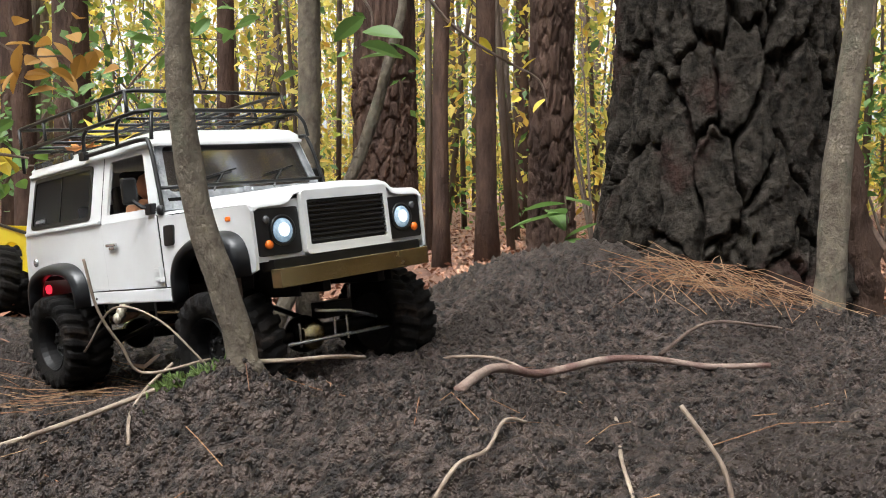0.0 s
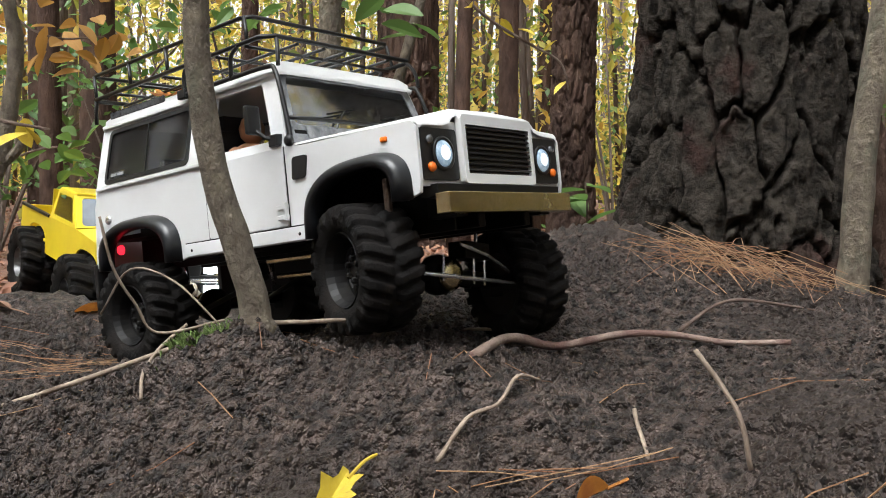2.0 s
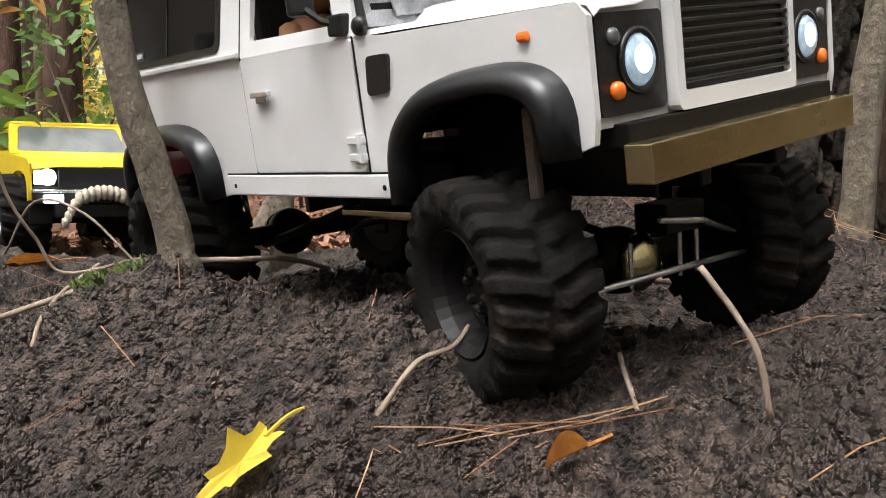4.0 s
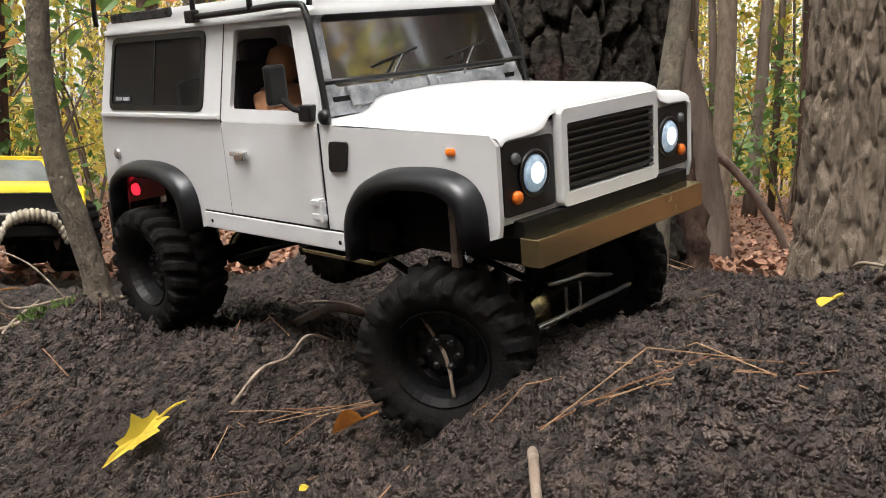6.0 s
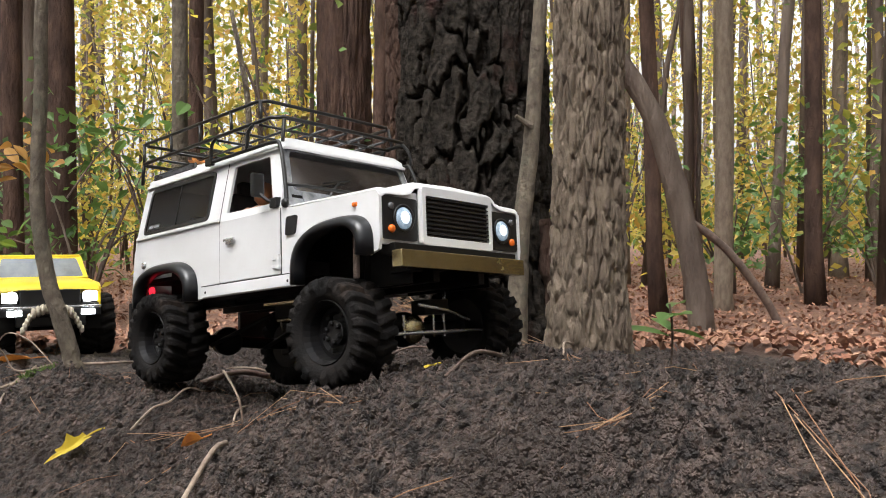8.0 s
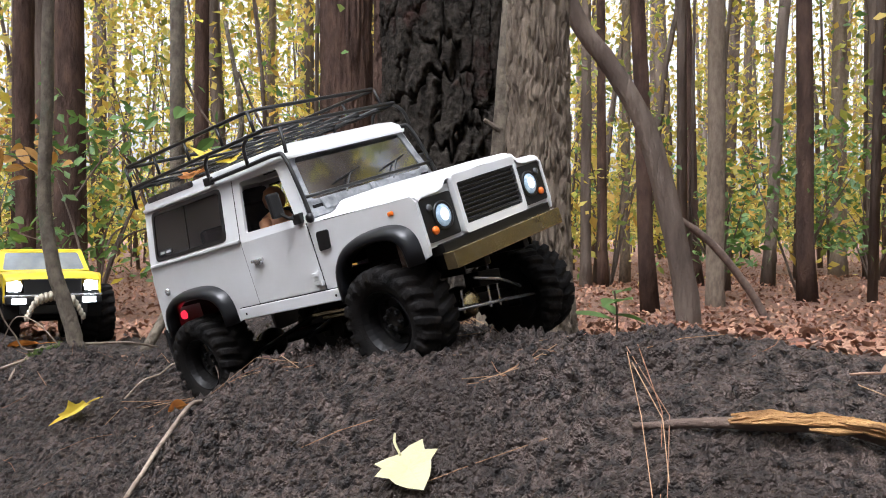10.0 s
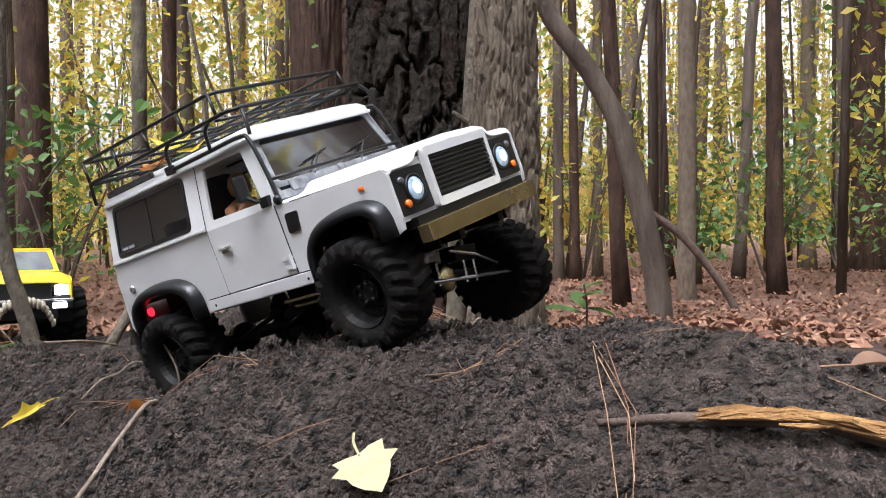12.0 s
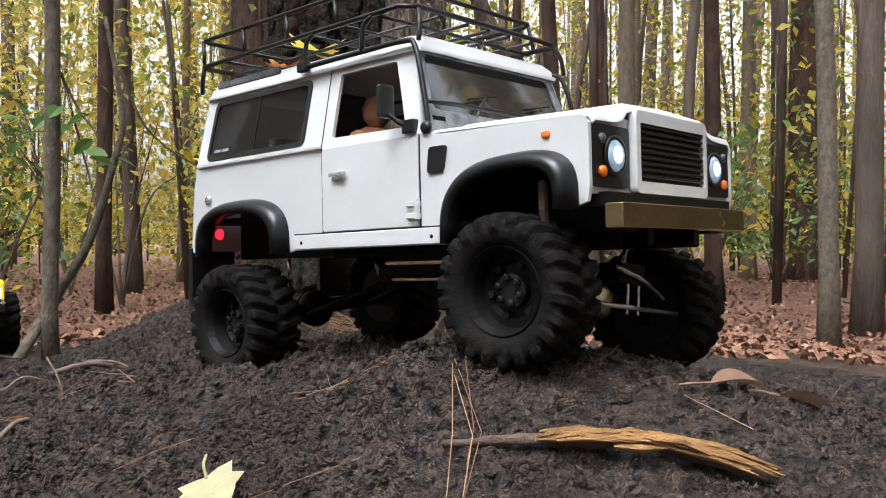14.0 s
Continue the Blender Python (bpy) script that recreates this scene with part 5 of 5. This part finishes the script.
def shrub(name, label, base, height, wide, count, size, mat, seed, group="shrubs in the hollow"):
    rng = random.Random(seed)
    t = tagged(new(name), label, "shrub", group)
    for k in range(6):
        a = rng.uniform(0, 6.3)
        end = (base[0] + wide * 0.6 * math.cos(a), base[1] + wide * 0.6 * math.sin(a), base[2] + height * rng.uniform(0.5, 1.0))
        mid = (base[0] * 0.6 + end[0] * 0.4, base[1] * 0.6 + end[1] * 0.4, base[2] + height * 0.4)
        part("stem", sweep(smooth_line([base, mid, end], 4), [0.008, 0.008, 0.007, 0.007, 0.006, 0.005, 0.004, 0.003, 0.002], 6), BARK_FAR, t)
    verts, faces = [], []
    for k in range(count // 9):
        c = Vector((base[0] + rng.gauss(0, wide * 0.45), base[1] + rng.gauss(0, wide * 0.45), base[2] + height * rng.uniform(0.25, 1.05)))
        for _ in range(9):
            leaf_quad(verts, faces, c + Vector((rng.gauss(0, 0.07), rng.gauss(0, 0.07), rng.gauss(0, 0.04))), size * rng.uniform(0.6, 1.3), rng, 0.8)
    obj("leaves", verts, faces, mat, t)
    return t


def spray(name, label, points, mat, count, size, seed, spread_r=0.05):
    """A hanging twig with leaves."""
    rng = random.Random(seed)
    t = tagged(new(name), label, "branch", "leafy twigs")
    line = smooth_line(points, 6)
    part("twig", sweep(line, [0.003 - 0.002 * k / len(line) for k in range(len(line))], 6), ROOT, t)
    for k in range(count):
        p = line[rng.randrange(len(line) // 3, len(line))]
        m = Matrix.Translation(p + Vector((rng.gauss(0, spread_r), rng.gauss(0, spread_r), rng.gauss(0, spread_r * 0.7)))) @ pose(0, 0, 0, rng.uniform(-50, 50), rng.uniform(-40, 50), rng.uniform(0, 360))
        part("leaf", with_matrix(leaf_blade(size * rng.uniform(0.6, 1.2), size * 0.45, 0, 0.4, 5), m), mat, t)
    return t


def small_things():
    rng = random.Random(77)
    stick("root", "long reddish bare root lying across the soil", "root", [(0.011, 0.624, 0.004), (0.043, 0.690, 0.006), (0.085, 0.738, 0.008), (0.139, 0.765, 0.009), (0.184, 0.766, 0.006), (0.232, 0.762, 0.003), (0.285, 0.758, 0)], (0.0042, 0.0024), REDROOT, group="roots on the bank")
    stick("root", "short pale crooked root", "root", [(-0.006, 0.435), (0.009, 0.452, 0.003), (0.025, 0.460, 0.004), (0.036, 0.482, 0.005), (0.050, 0.50)], (0.0013, 0.0009), STICK, group="roots on the bank")
    stick("twig", "thin pale twig half buried in soil", "twig", [(0.133, 0.68), (0.122, 0.593, 0.004), (0.098, 0.47, 0.003), (0.097, 0.429)], (0.0014, 0.001), STICK, group="twigs on the bank")
    t = tagged(new("root_tangle"), "pale bare roots springing from the sapling's foot", "root", "roots on the bank")
    for line, r in (([(-0.16, 0.615, 0.035), (-0.206, 0.612, 0.026), (-0.219, 0.606, 0.046), (-0.231, 0.597, 0.072), (-0.237, 0.59, 0.107)], 0.0010), ([(-0.19, 0.625, 0.03), (-0.2, 0.60, 0.018), (-0.203, 0.575, 0.006), (-0.19, 0.534, -0.002)], 0.0012),
                    ([(-0.18, 0.6, 0.022), (-0.23, 0.59, 0.004), (-0.263, 0.59, -0.008), (-0.305, 0.59, -0.022)], 0.0018), ([(-0.128, 0.607, 0.035), (-0.1, 0.607, 0.036), (-0.075, 0.63, 0.034), (-0.06, 0.70, 0.02)], 0.0016),
                    ([(-0.16, 0.61, 0.03), (-0.2, 0.63, 0.06), (-0.24, 0.65, 0.066), (-0.27, 0.67, 0.03)], 0.0008)):
        part("root", sweep(smooth_line(line, 6), r, 8, wobble=0.25), STICK, t, smooth=True)
    stick("root", "thin pale root threading the rut", "root", [(-0.004, 0.785), (0.017, 0.770, 0.006), (0.052, 0.765, 0.006), (0.083, 0.75)], 0.0018, STICK, group="roots on the bank")
    stick("root", "dark root crossing the bank behind the rut", "root", [(0.20, 0.80), (0.25, 0.83, 0.006), (0.31, 0.84, 0.006), (0.37, 0.86)], (0.0019, 0.001), ROOT, group="roots on the bank")
    stick("stick", "pale weathered stick on the slope", "stick", [(0.143, 0.226, 0.0), (0.140, 0.205, 0.003), (0.137, 0.175, 0.004), (0.136, 0.14, 0.005), (0.138, 0.09, 0.004), (0.140, 0.04, 0.002)], (0.0021, 0.0017), STICK, group="sticks on the bank")
    stick("stick", "thin stick lying beside the grey tree", "stick", [(0.47, 0.60, 0.004), (0.438, 0.517, 0.005), (0.422, 0.408, 0.004)], 0.0016, STICK, group="sticks on the bank")
    stick("stick", "curved grey twig on the crest", "stick", [(0.365, 0.379), (0.335, 0.31, 0.008), (0.31, 0.24)], 0.0022, ROOT, group="sticks on the bank")
    t = tagged(new("upright_twig"), "thin pale twig standing in the rut", "twig", "twigs on the bank")
    part("twig", sweep(smooth_line([(0.124, 0.361, 0.015), (0.120, 0.364, 0.035), (0.113, 0.368, 0.048), (0.103, 0.373, 0.062)], 5), 0.0011, 7, wobble=0.3), STICK, t, smooth=True)
    # rotten wood on the near slope
    t = tagged(new("rotten_branch"), "rotten branch with splintered orange wood", "branch")
    line = smooth_line(lay([(0.472, -0.068), (0.508, -0.084, 0.002), (0.541, -0.098, 0.003), (0.575, -0.11, 0.003), (0.625, -0.125, 0.002)], 0.003), 7)
    part("bark", sweep(line, [0.002 + 0.0016 * min(1, k / 12) for k in range(len(line))], 10, wobble=0.4, seed=4), ROOT, t, smooth=True)
    for k in range(44):
        i = rng.randrange(9, len(line) - 5)
        p, q = line[i], line[min(len(line) - 1, i + rng.randrange(4, 9))]
        off = Vector((rng.gauss(0, 0.002), rng.gauss(-0.005, 0.006), rng.uniform(0.001, 0.005)))
        part("splinter", sweep([p + off, (p + q) / 2 + off + Vector((0, 0, rng.uniform(0, 0.003))), q + off * rng.uniform(0.6, 1.1)], [0.0008, rng.uniform(0.001, 0.0022), 0.0005], 5), WOOD_RAW, t)
    # leaves
    loose_leaf("yellow_leaf", "folded bright yellow leaf on the slope", (-0.048, 0.428), 0.056, LEAF_YELLOW, (-28, 12, 251), -1, 0.9, 0.010, narrow=0.30)
    loose_leaf("pale_leaf", "pale cream maple leaf with its stalk up", (0.338, -0.012), 0.05, LEAF_PALE, (22, 10, 290), 3, 0.15, 0.017)
    loose_leaf("orange_leaf", "curled orange leaf in the rut", (0.074, 0.404), 0.02, LEAF_ORANGE, (60, 10, 200), 0, 0.6, 0.008)
    loose_leaf("dry_leaf", "curled brown leaf on the crest", (0.640, 0.0), 0.04, LEAF_DRY, (14, -6, 12), 0, 0.7, 0.009, narrow=0.45)
    loose_leaf("dry_leaf", "curled brown leaf on the crest", (0.688, 0.014), 0.04, LEAF_DRY, (-12, 6, -10), 0, 0.8, 0.009, narrow=0.4)
    loose_leaf("brown_leaf", "brown leaf lying behind the sapling", (-0.092, 0.625), 0.03, LEAF_DRY, (10, 8, 40), 0, 0.4, 0.006)
    for x, y, s, mt in ((-0.33, 0.98, 0.05, LEAF_DRY), (-0.4, 1.05, 0.06, LEAF_ORANGE), (-0.24, 0.9, 0.045, LEAF_DRY), (-0.5, 0.98, 0.05, LEAF_DRY), (0.3, 0.30, 0.012, LEAF_YELLOW), (0.05, 0.33, 0.008, LEAF_YELLOW)):
        loose_leaf("brown_leaf", "fallen leaf lying on the soil", (x, y), s, mt, (rng.uniform(-20, 20), rng.uniform(-20, 20), rng.uniform(0, 360)), 0, 0.4, 0.006)
    # pine needles
    needles("needle_pile", "heap of dry pine needles at the pine's foot", (0.30, 0.945), (0.05, 0.014), 130, 0.12, rng, None, 0.022)
    needles("needle_pile", "pine needles strewn on the low soil", (-0.40, 0.86), (0.09, 0.05), 80, 0.09, rng, 0.1, 0.004)
    needles("needle_pile", "a few orange pine needles on the crest", (0.212, 0.235), (0.003, 0.003), 5, 0.09, rng, -0.75, 0.004)
    needles("needle_pile", "pine needles lying in the wheel rut", (0.045, 0.424), (0.012, 0.003), 7, 0.08, rng, 0.0, 0.004)
    needles("needle_pile", "pine needles on the crest", (0.42, 0.078), (0.01, 0.006), 8, 0.07, rng, 0.35, 0.004)
    needles("needle_pile", "long pine needles hanging down the slope", (0.477, -0.07), (0.003, 0.004), 4, 0.15, rng, 1.5, 0.005)
    needles("needle_pile", "red pine needles by the wheel track", (0.19, 0.235), (0.008, 0.005), 5, 0.07, rng, -0.1, 0.003)
    needles("needle_pile", "scattered pine needles", (0.55, 0.28), (0.2, 0.16), 60, 0.07, rng, None, 0.002)
    needles("needle_pile", "scattered pine needles", (0.0, 0.5), (0.2, 0.16), 40, 0.05, rng, None, 0.002)
    # crumbs of soil
    verts, faces = [], []
    for k in range(15000):
        x, y = rng.uniform(-0.42, 0.8), rng.uniform(-0.2, 1.0)
        s = 0.0008 + 0.0036 * rng.random() ** 4
        z = ground_z(x, y) + s * 0.3
        n = len(verts)
        for dx, dy, dz in ((1, 0, 0), (-1, 0, 0), (0, 1, 0), (0, -1, 0), (0, 0, 1), (0, 0, -1)):
            j = s * rng.uniform(0.6, 1.2)
            verts.append((x + dx * j, y + dy * j, z + dz * j * 0.8))
        faces += [(n, n + 2, n + 4), (n + 2, n + 1, n + 4), (n + 1, n + 3, n + 4), (n + 3, n, n + 4), (n + 2, n, n + 5), (n + 1, n + 2, n + 5), (n + 3, n + 1, n + 5), (n, n + 3, n + 5)]
    tagged(obj("soil_crumbs", verts, faces, MUD, smooth=True), "crumbs of dark soil", "soil", kind="stuff")
    # moss at the sapling's foot
    bm = bmesh.new()
    for k in range(420):
        x, y = -0.172 + rng.gauss(0, 0.009), 0.588 + rng.gauss(0, 0.006)
        z = ground_z(x, y)
        sweep([(x, y, z), (x + rng.gauss(0, 0.003), y + rng.gauss(0, 0.003), z + rng.uniform(0.002, 0.007))], [0.0008, 0.0004], 4, bm)
    tagged(part("moss", bm, MOSS, None), "tuft of bright green moss", "moss", kind="stuff")
    # plants, shrubs and twigs
    plant("seedling", "broad-leaved green seedling at the wood's edge", (0.19, 1.36, bank(0.19, 1.36)), 7, 0.085, LEAF_GREEN, 4, 0.135)
    plant("seedling", "broad-leaved green seedling behind the bank", (0.585, 0.66, bank(0.585, 0.66) - 0.01), 6, 0.062, LEAF_GREEN, 9, 0.095)
    for k, (x, y, h, w, n, mat) in enumerate(((2.3, 4.6, 0.9, 0.5, 420, LEAF_GREEN), (1.75, 4.2, 0.6, 0.4, 260, LEAF_GREEN), (3.0, 5.2, 0.9, 0.6, 420, LEAF_GREEN), (3.5, 4.8, 0.8, 0.5, 320, LEAF_GREEN), (-1.2, 3.2, 0.8, 0.45, 300, LEAF_GREEN), (-1.9, 3.6, 0.9, 0.6, 340, LEAF_GREEN), (-0.9, 4.0, 1.3, 0.5, 260, LEAF_FAR), (0.75, 4.4, 1.3, 0.5, 220, LEAF_FAR), (-2.6, 4.4, 1.0, 0.6, 300, LEAF_BROWN), (1.4, 5.6, 1.6, 0.7, 300, LEAF_FAR), (-1.5, 5.0, 1.6, 0.7, 300, LEAF_FAR))):
        shrub("shrub", "leafy green shrub in the hollow" if mat is LEAF_GREEN else "thin shrub with yellowing leaves", (x, y, bank(x, y)), h, w, n, 0.055, mat, 40 + k)
    spray("leafy_twig", "dark arching twig with a few yellow leaves", [(-0.06, 1.16, 0.50), (-0.017, 1.16, 0.402), (0.03, 1.168, 0.353), (0.09, 1.17, 0.317), (0.128, 1.17, 0.295), (0.14, 1.17, 0.26)], LEAF_YELLOW, 6, 0.03, 3, 0.02)
    spray("leafy_twig", "twig with long fresh green leaves", [(-0.16, 1.12, 0.5), (-0.12, 1.115, 0.42), (-0.085, 1.11, 0.37), (-0.09, 1.11, 0.33)], LEAF_GREEN, 6, 0.055, 6, 0.022)
    spray("leafy_twig", "twig of withered brown oak leaves", [(-0.80, 1.42, 0.5), (-0.72, 1.43, 0.40), (-0.655, 1.432, 0.365), (-0.58, 1.45, 0.37)], LEAF_BROWN, 26, 0.055, 12, 0.055)
    spray("leafy_twig", "low twig of small green leaves", [(-0.85, 1.45, 0.1), (-0.75, 1.44, 0.16), (-0.66, 1.436, 0.19), (-0.57, 1.43, 0.17)], LEAF_GREEN, 30, 0.045, 14, 0.04)
    spray("leafy_twig", "twig of green and yellow leaves", [(-0.75, 2.0, 0.3), (-0.68, 2.04, 0.42), (-0.6, 2.06, 0.49), (-0.5, 2.1, 0.5)], LEAF_GREEN, 26, 0.06, 15, 0.07)
    spray("leafy_twig", "twig with two yellow leaves", [(-0.50, 0.90, 0.20), (-0.45, 0.89, 0.19), (-0.41, 0.89, 0.184)], LEAF_YELLOW, 3, 0.045, 16, 0.01)
    s = tagged(new("forked_sapling"), "crooked grey forked sapling at the bank's edge", "sapling", "saplings on the bank")
    part("trunk", sweep(smooth_line([(-0.66, 1.08, bank(-0.66, 1.08) - 0.02), (-0.61, 1.085, 0.085), (-0.572, 1.1, 0.16), (-0.55, 1.102, 0.295), (-0.555, 1.09, 0.4), (-0.56, 1.1, 0.8), (-0.58, 1.1, 1.6)], 7), [0.0135 - 0.0002 * k for k in range(43)], 12, wobble=0.2, seed=5), BARK_SMOOTH, s, smooth=True)
    part("fork", sweep(smooth_line([(-0.572, 1.1, 0.15), (-0.55, 1.1, 0.17), (-0.535, 1.1, 0.19)], 5), 0.006, 8), BARK_SMOOTH, s, smooth=True)
    t = tagged(new("dead_log"), "crooked weathered limb leaning behind the bank", "branch")
    part("log", sweep(smooth_line([(-0.215, 1.05, bank(-0.215, 1.05) - 0.01), (-0.157, 1.137, 0.095), (-0.105, 1.135, 0.188), (-0.063, 1.133, 0.322), (-0.047, 1.133, 0.416), (-0.078, 1.135, 0.592)], 6), [0.0105 - 0.00022 * k for k in range(31)], 12, wobble=0.2, seed=7), BARK_SMOOTH, t, smooth=True)


# ---- what moves ----
TRUCK_ROWS = [
    (0, -0.3299, 0.9714, 0.0394, 3.4, -6.2, -42.6),
    (0.5, -0.2780, 0.9330, 0.0366, -2.4, -11.0, -38.2),
    (1, -0.2752, 0.9322, 0.0377, -2.0, -10.5, -37.7),
    (1.5, -0.2663, 0.9234, 0.0424, -0.7, -9.9, -38.0),
    (2, -0.2431, 0.8874, 0.0540, -0.2, -8.3, -36.9),
    (4.5, -0.0801, 0.7107, 0.0891, 11.6, -0.2, -48.9),
    (5, -0.0820, 0.7083, 0.0885, 12.6, 0.1, -48.0),
    (5.5, -0.0765, 0.7007, 0.0908, 12.4, 0.7, -47.6),
    (6, -0.0234, 0.6451, 0.1174, 10.0, 3.0, -47.7),
    (6.5, 0.0036, 0.6261, 0.1112, 0.9, -3.9, -47.2),
    (7, 0.0364, 0.5966, 0.1085, -4.7, -6.6, -47.1),
    (7.2, 0.0448, 0.5975, 0.1098, -4.1, -6.1, -46.3),
    (7.5, 0.0589, 0.5768, 0.1133, -1.7, -6.8, -44.6),
    (8, 0.0604, 0.5795, 0.1055, -4.4, -6.9, -42.1),
    (8.2, 0.0801, 0.5454, 0.1187, 0.6, -5.9, -42.4),
    (10.3, 0.1519, 0.4446, 0.0990, 14.5, -10.4, -40.3),
    (10.5, 0.1506, 0.4481, 0.0981, 14.1, -10.3, -40.0),
    (11, 0.1526, 0.4475, 0.0961, 13.5, -10.4, -39.8),
    (11.5, 0.1586, 0.4421, 0.1014, 15.2, -12.0, -40.6),
    (12, 0.1611, 0.4426, 0.1038, 15.3, -12.4, -40.4),
    (12.5, 0.2138, 0.4160, 0.1391, 1.0, -4.7, -41.9),
    (13, 0.2198, 0.4141, 0.1413, 1.0, -4.3, -41.9),
    (13.5, 0.2724, 0.3721, 0.1606, -0.6, -1.1, -42.5),
    (14, 0.3790, 0.2826, 0.1663, -0.2, -1.8, -45.7),
]
SPRING = {  # height of each wheel's centre below the sill, time by time
    (True, -1): [(0, -0.04), (0.5, -0.041), (1.5, -0.035), (2, -0.026), (4.5, -0.040), (5.5, -0.042), (6.5, -0.053), (7.2, -0.052), (7.5, -0.047), (8.2, -0.044), (10.3, -0.021), (12, -0.019), (12.5, -0.027), (14, -0.030)],
    (True, 1): [(0, -0.045), (1.5, -0.04), (2, -0.049), (4.5, -0.052), (5.5, -0.052), (6.5, -0.04), (7.2, -0.026), (8.2, -0.041), (10.3, -0.056), (12, -0.056), (12.5, -0.049), (14, -0.051)],
    (False, -1): [(0, -0.036), (0.5, -0.045), (1.5, -0.049), (2, -0.045), (4.5, -0.035), (6, -0.039), (8.2, -0.036), (10.3, -0.036), (12, -0.036), (12.5, -0.058), (14, -0.057)],
    (False, 1): [(0, -0.05), (2, -0.042), (4.5, -0.05), (8.2, -0.045), (10.3, -0.055), (12, -0.056), (12.5, -0.03), (14, -0.04)],
}
STEER = [(0, 0), (0.5, 0), (1, -10), (1.5, -19), (2, -19), (4.3, -17), (4.5, -15), (5, 9), (5.5, 29), (7.5, 29), (8, 4), (8.2, -4), (10.3, 0), (12.5, 0), (14, 5)]
FRONT_X, REAR_X, HALF_TRACK, KINGPIN = 0.293, 0.009, 0.087, 0.068


def at_time(rows, t):
    times = [r[0] for r in rows]
    return [float(np.interp(t, times, [r[k] for r in rows])) for k in range(1, len(rows[0]))]


def motions():
    truck, axles, wheels = white_truck()
    walk(truck, [(t, pose(x, y, z, rx, ry, rz)) for t, x, y, z, rx, ry, rz in TRUCK_ROWS])
    ticks = [k * 0.25 for k in range(57)]
    run, last, roll = [], None, 0.0
    for t in ticks:
        x, y, z, rx, ry, rz = at_time(TRUCK_ROWS, t)
        if last:
            roll += math.hypot(x - last[0], y - last[1]) / TYRE_R
        last = (x, y)
        run.append(math.degrees(roll))
    for w, front, side in wheels:
        rows = []
        for t, a in zip(ticks, run):
            z = at_time(SPRING[(front, side)], t)[0]
            spin = Matrix.Rotation(radians(a), 4, "Y")
            steer = Matrix.Rotation(radians(at_time(STEER, t)[0] if front else 0), 4, "Z")
            rows.append((t, Matrix.Translation((FRONT_X if front else REAR_X, side * KINGPIN, z)) @ steer @ Matrix.Translation((0, side * (HALF_TRACK - KINGPIN), 0)) @ spin))
        walk(w, rows)
    for ax, front in zip(axles, (True, False)):
        rows = []
        for t in ticks:
            zr, zl = at_time(SPRING[(front, -1)], t)[0], at_time(SPRING[(front, 1)], t)[0]
            rows.append((t, pose(FRONT_X if front else REAR_X, 0, (zr + zl) / 2, math.degrees(math.atan2(zl - zr, 2 * HALF_TRACK)), 0, 0)))
        walk(ax, rows)
    pickup, wheels = yellow_truck()
    walk(pickup, [(t, pose(*p)) for t, p in PICKUP_ROWS])
    for w, x, side, r in wheels:
        rows, roll, last = [], 0.0, None
        for t in ticks:
            px, py = at_time([(s, *p) for s, p in PICKUP_ROWS], t)[:2]
            if last:
                roll += math.hypot(px - last[0], py - last[1]) / r
            last = (px, py)
            rows.append((t, Matrix.Translation((x, side * 0.088, r)) @ Matrix.Rotation(roll, 4, "Y")))
        walk(w, rows)


PICKUP_ROWS = [
    (0.0, (-0.66, 1.55, -0.066, -3, 3, -50)),
    (1.5, (-0.65, 1.53, -0.066, -3, 3, -50)),
    (2.0, (-0.65, 1.53, -0.064, -3, 6, -51)),
    (4.3, (-0.66, 1.60, -0.05, 0, -1, -55)),
    (6.5, (-0.661, 1.59, -0.045, 0, -2.364, -55)),
    (7.5, (-0.616, 1.524, -0.047, 0, -0.758, -57.5)),
    (8, (-0.614, 1.5, -0.048, 0, -1.383, -59)),
    (10.5, (-0.596, 1.437, -0.053, 0, -3.443, -58)),
    (11, (-0.586, 1.432, -0.053, 0, -3.591, -58)),
    (12, (-0.577, 1.42, -0.05, 0, -0.813, -58)),
    (12.5, (-0.576, 1.415, -0.05, 0, -1.05, -58)),
    (13, (-0.55, 1.41, -0.05, 0, 1.55, -58)),
    (13.5, (-0.529, 1.4, -0.05, 0, -5.384, -58)),
    (14.0, (-0.524, 1.395, -0.05, 0, -3, -58)),
]
forest()
small_things()
motions()
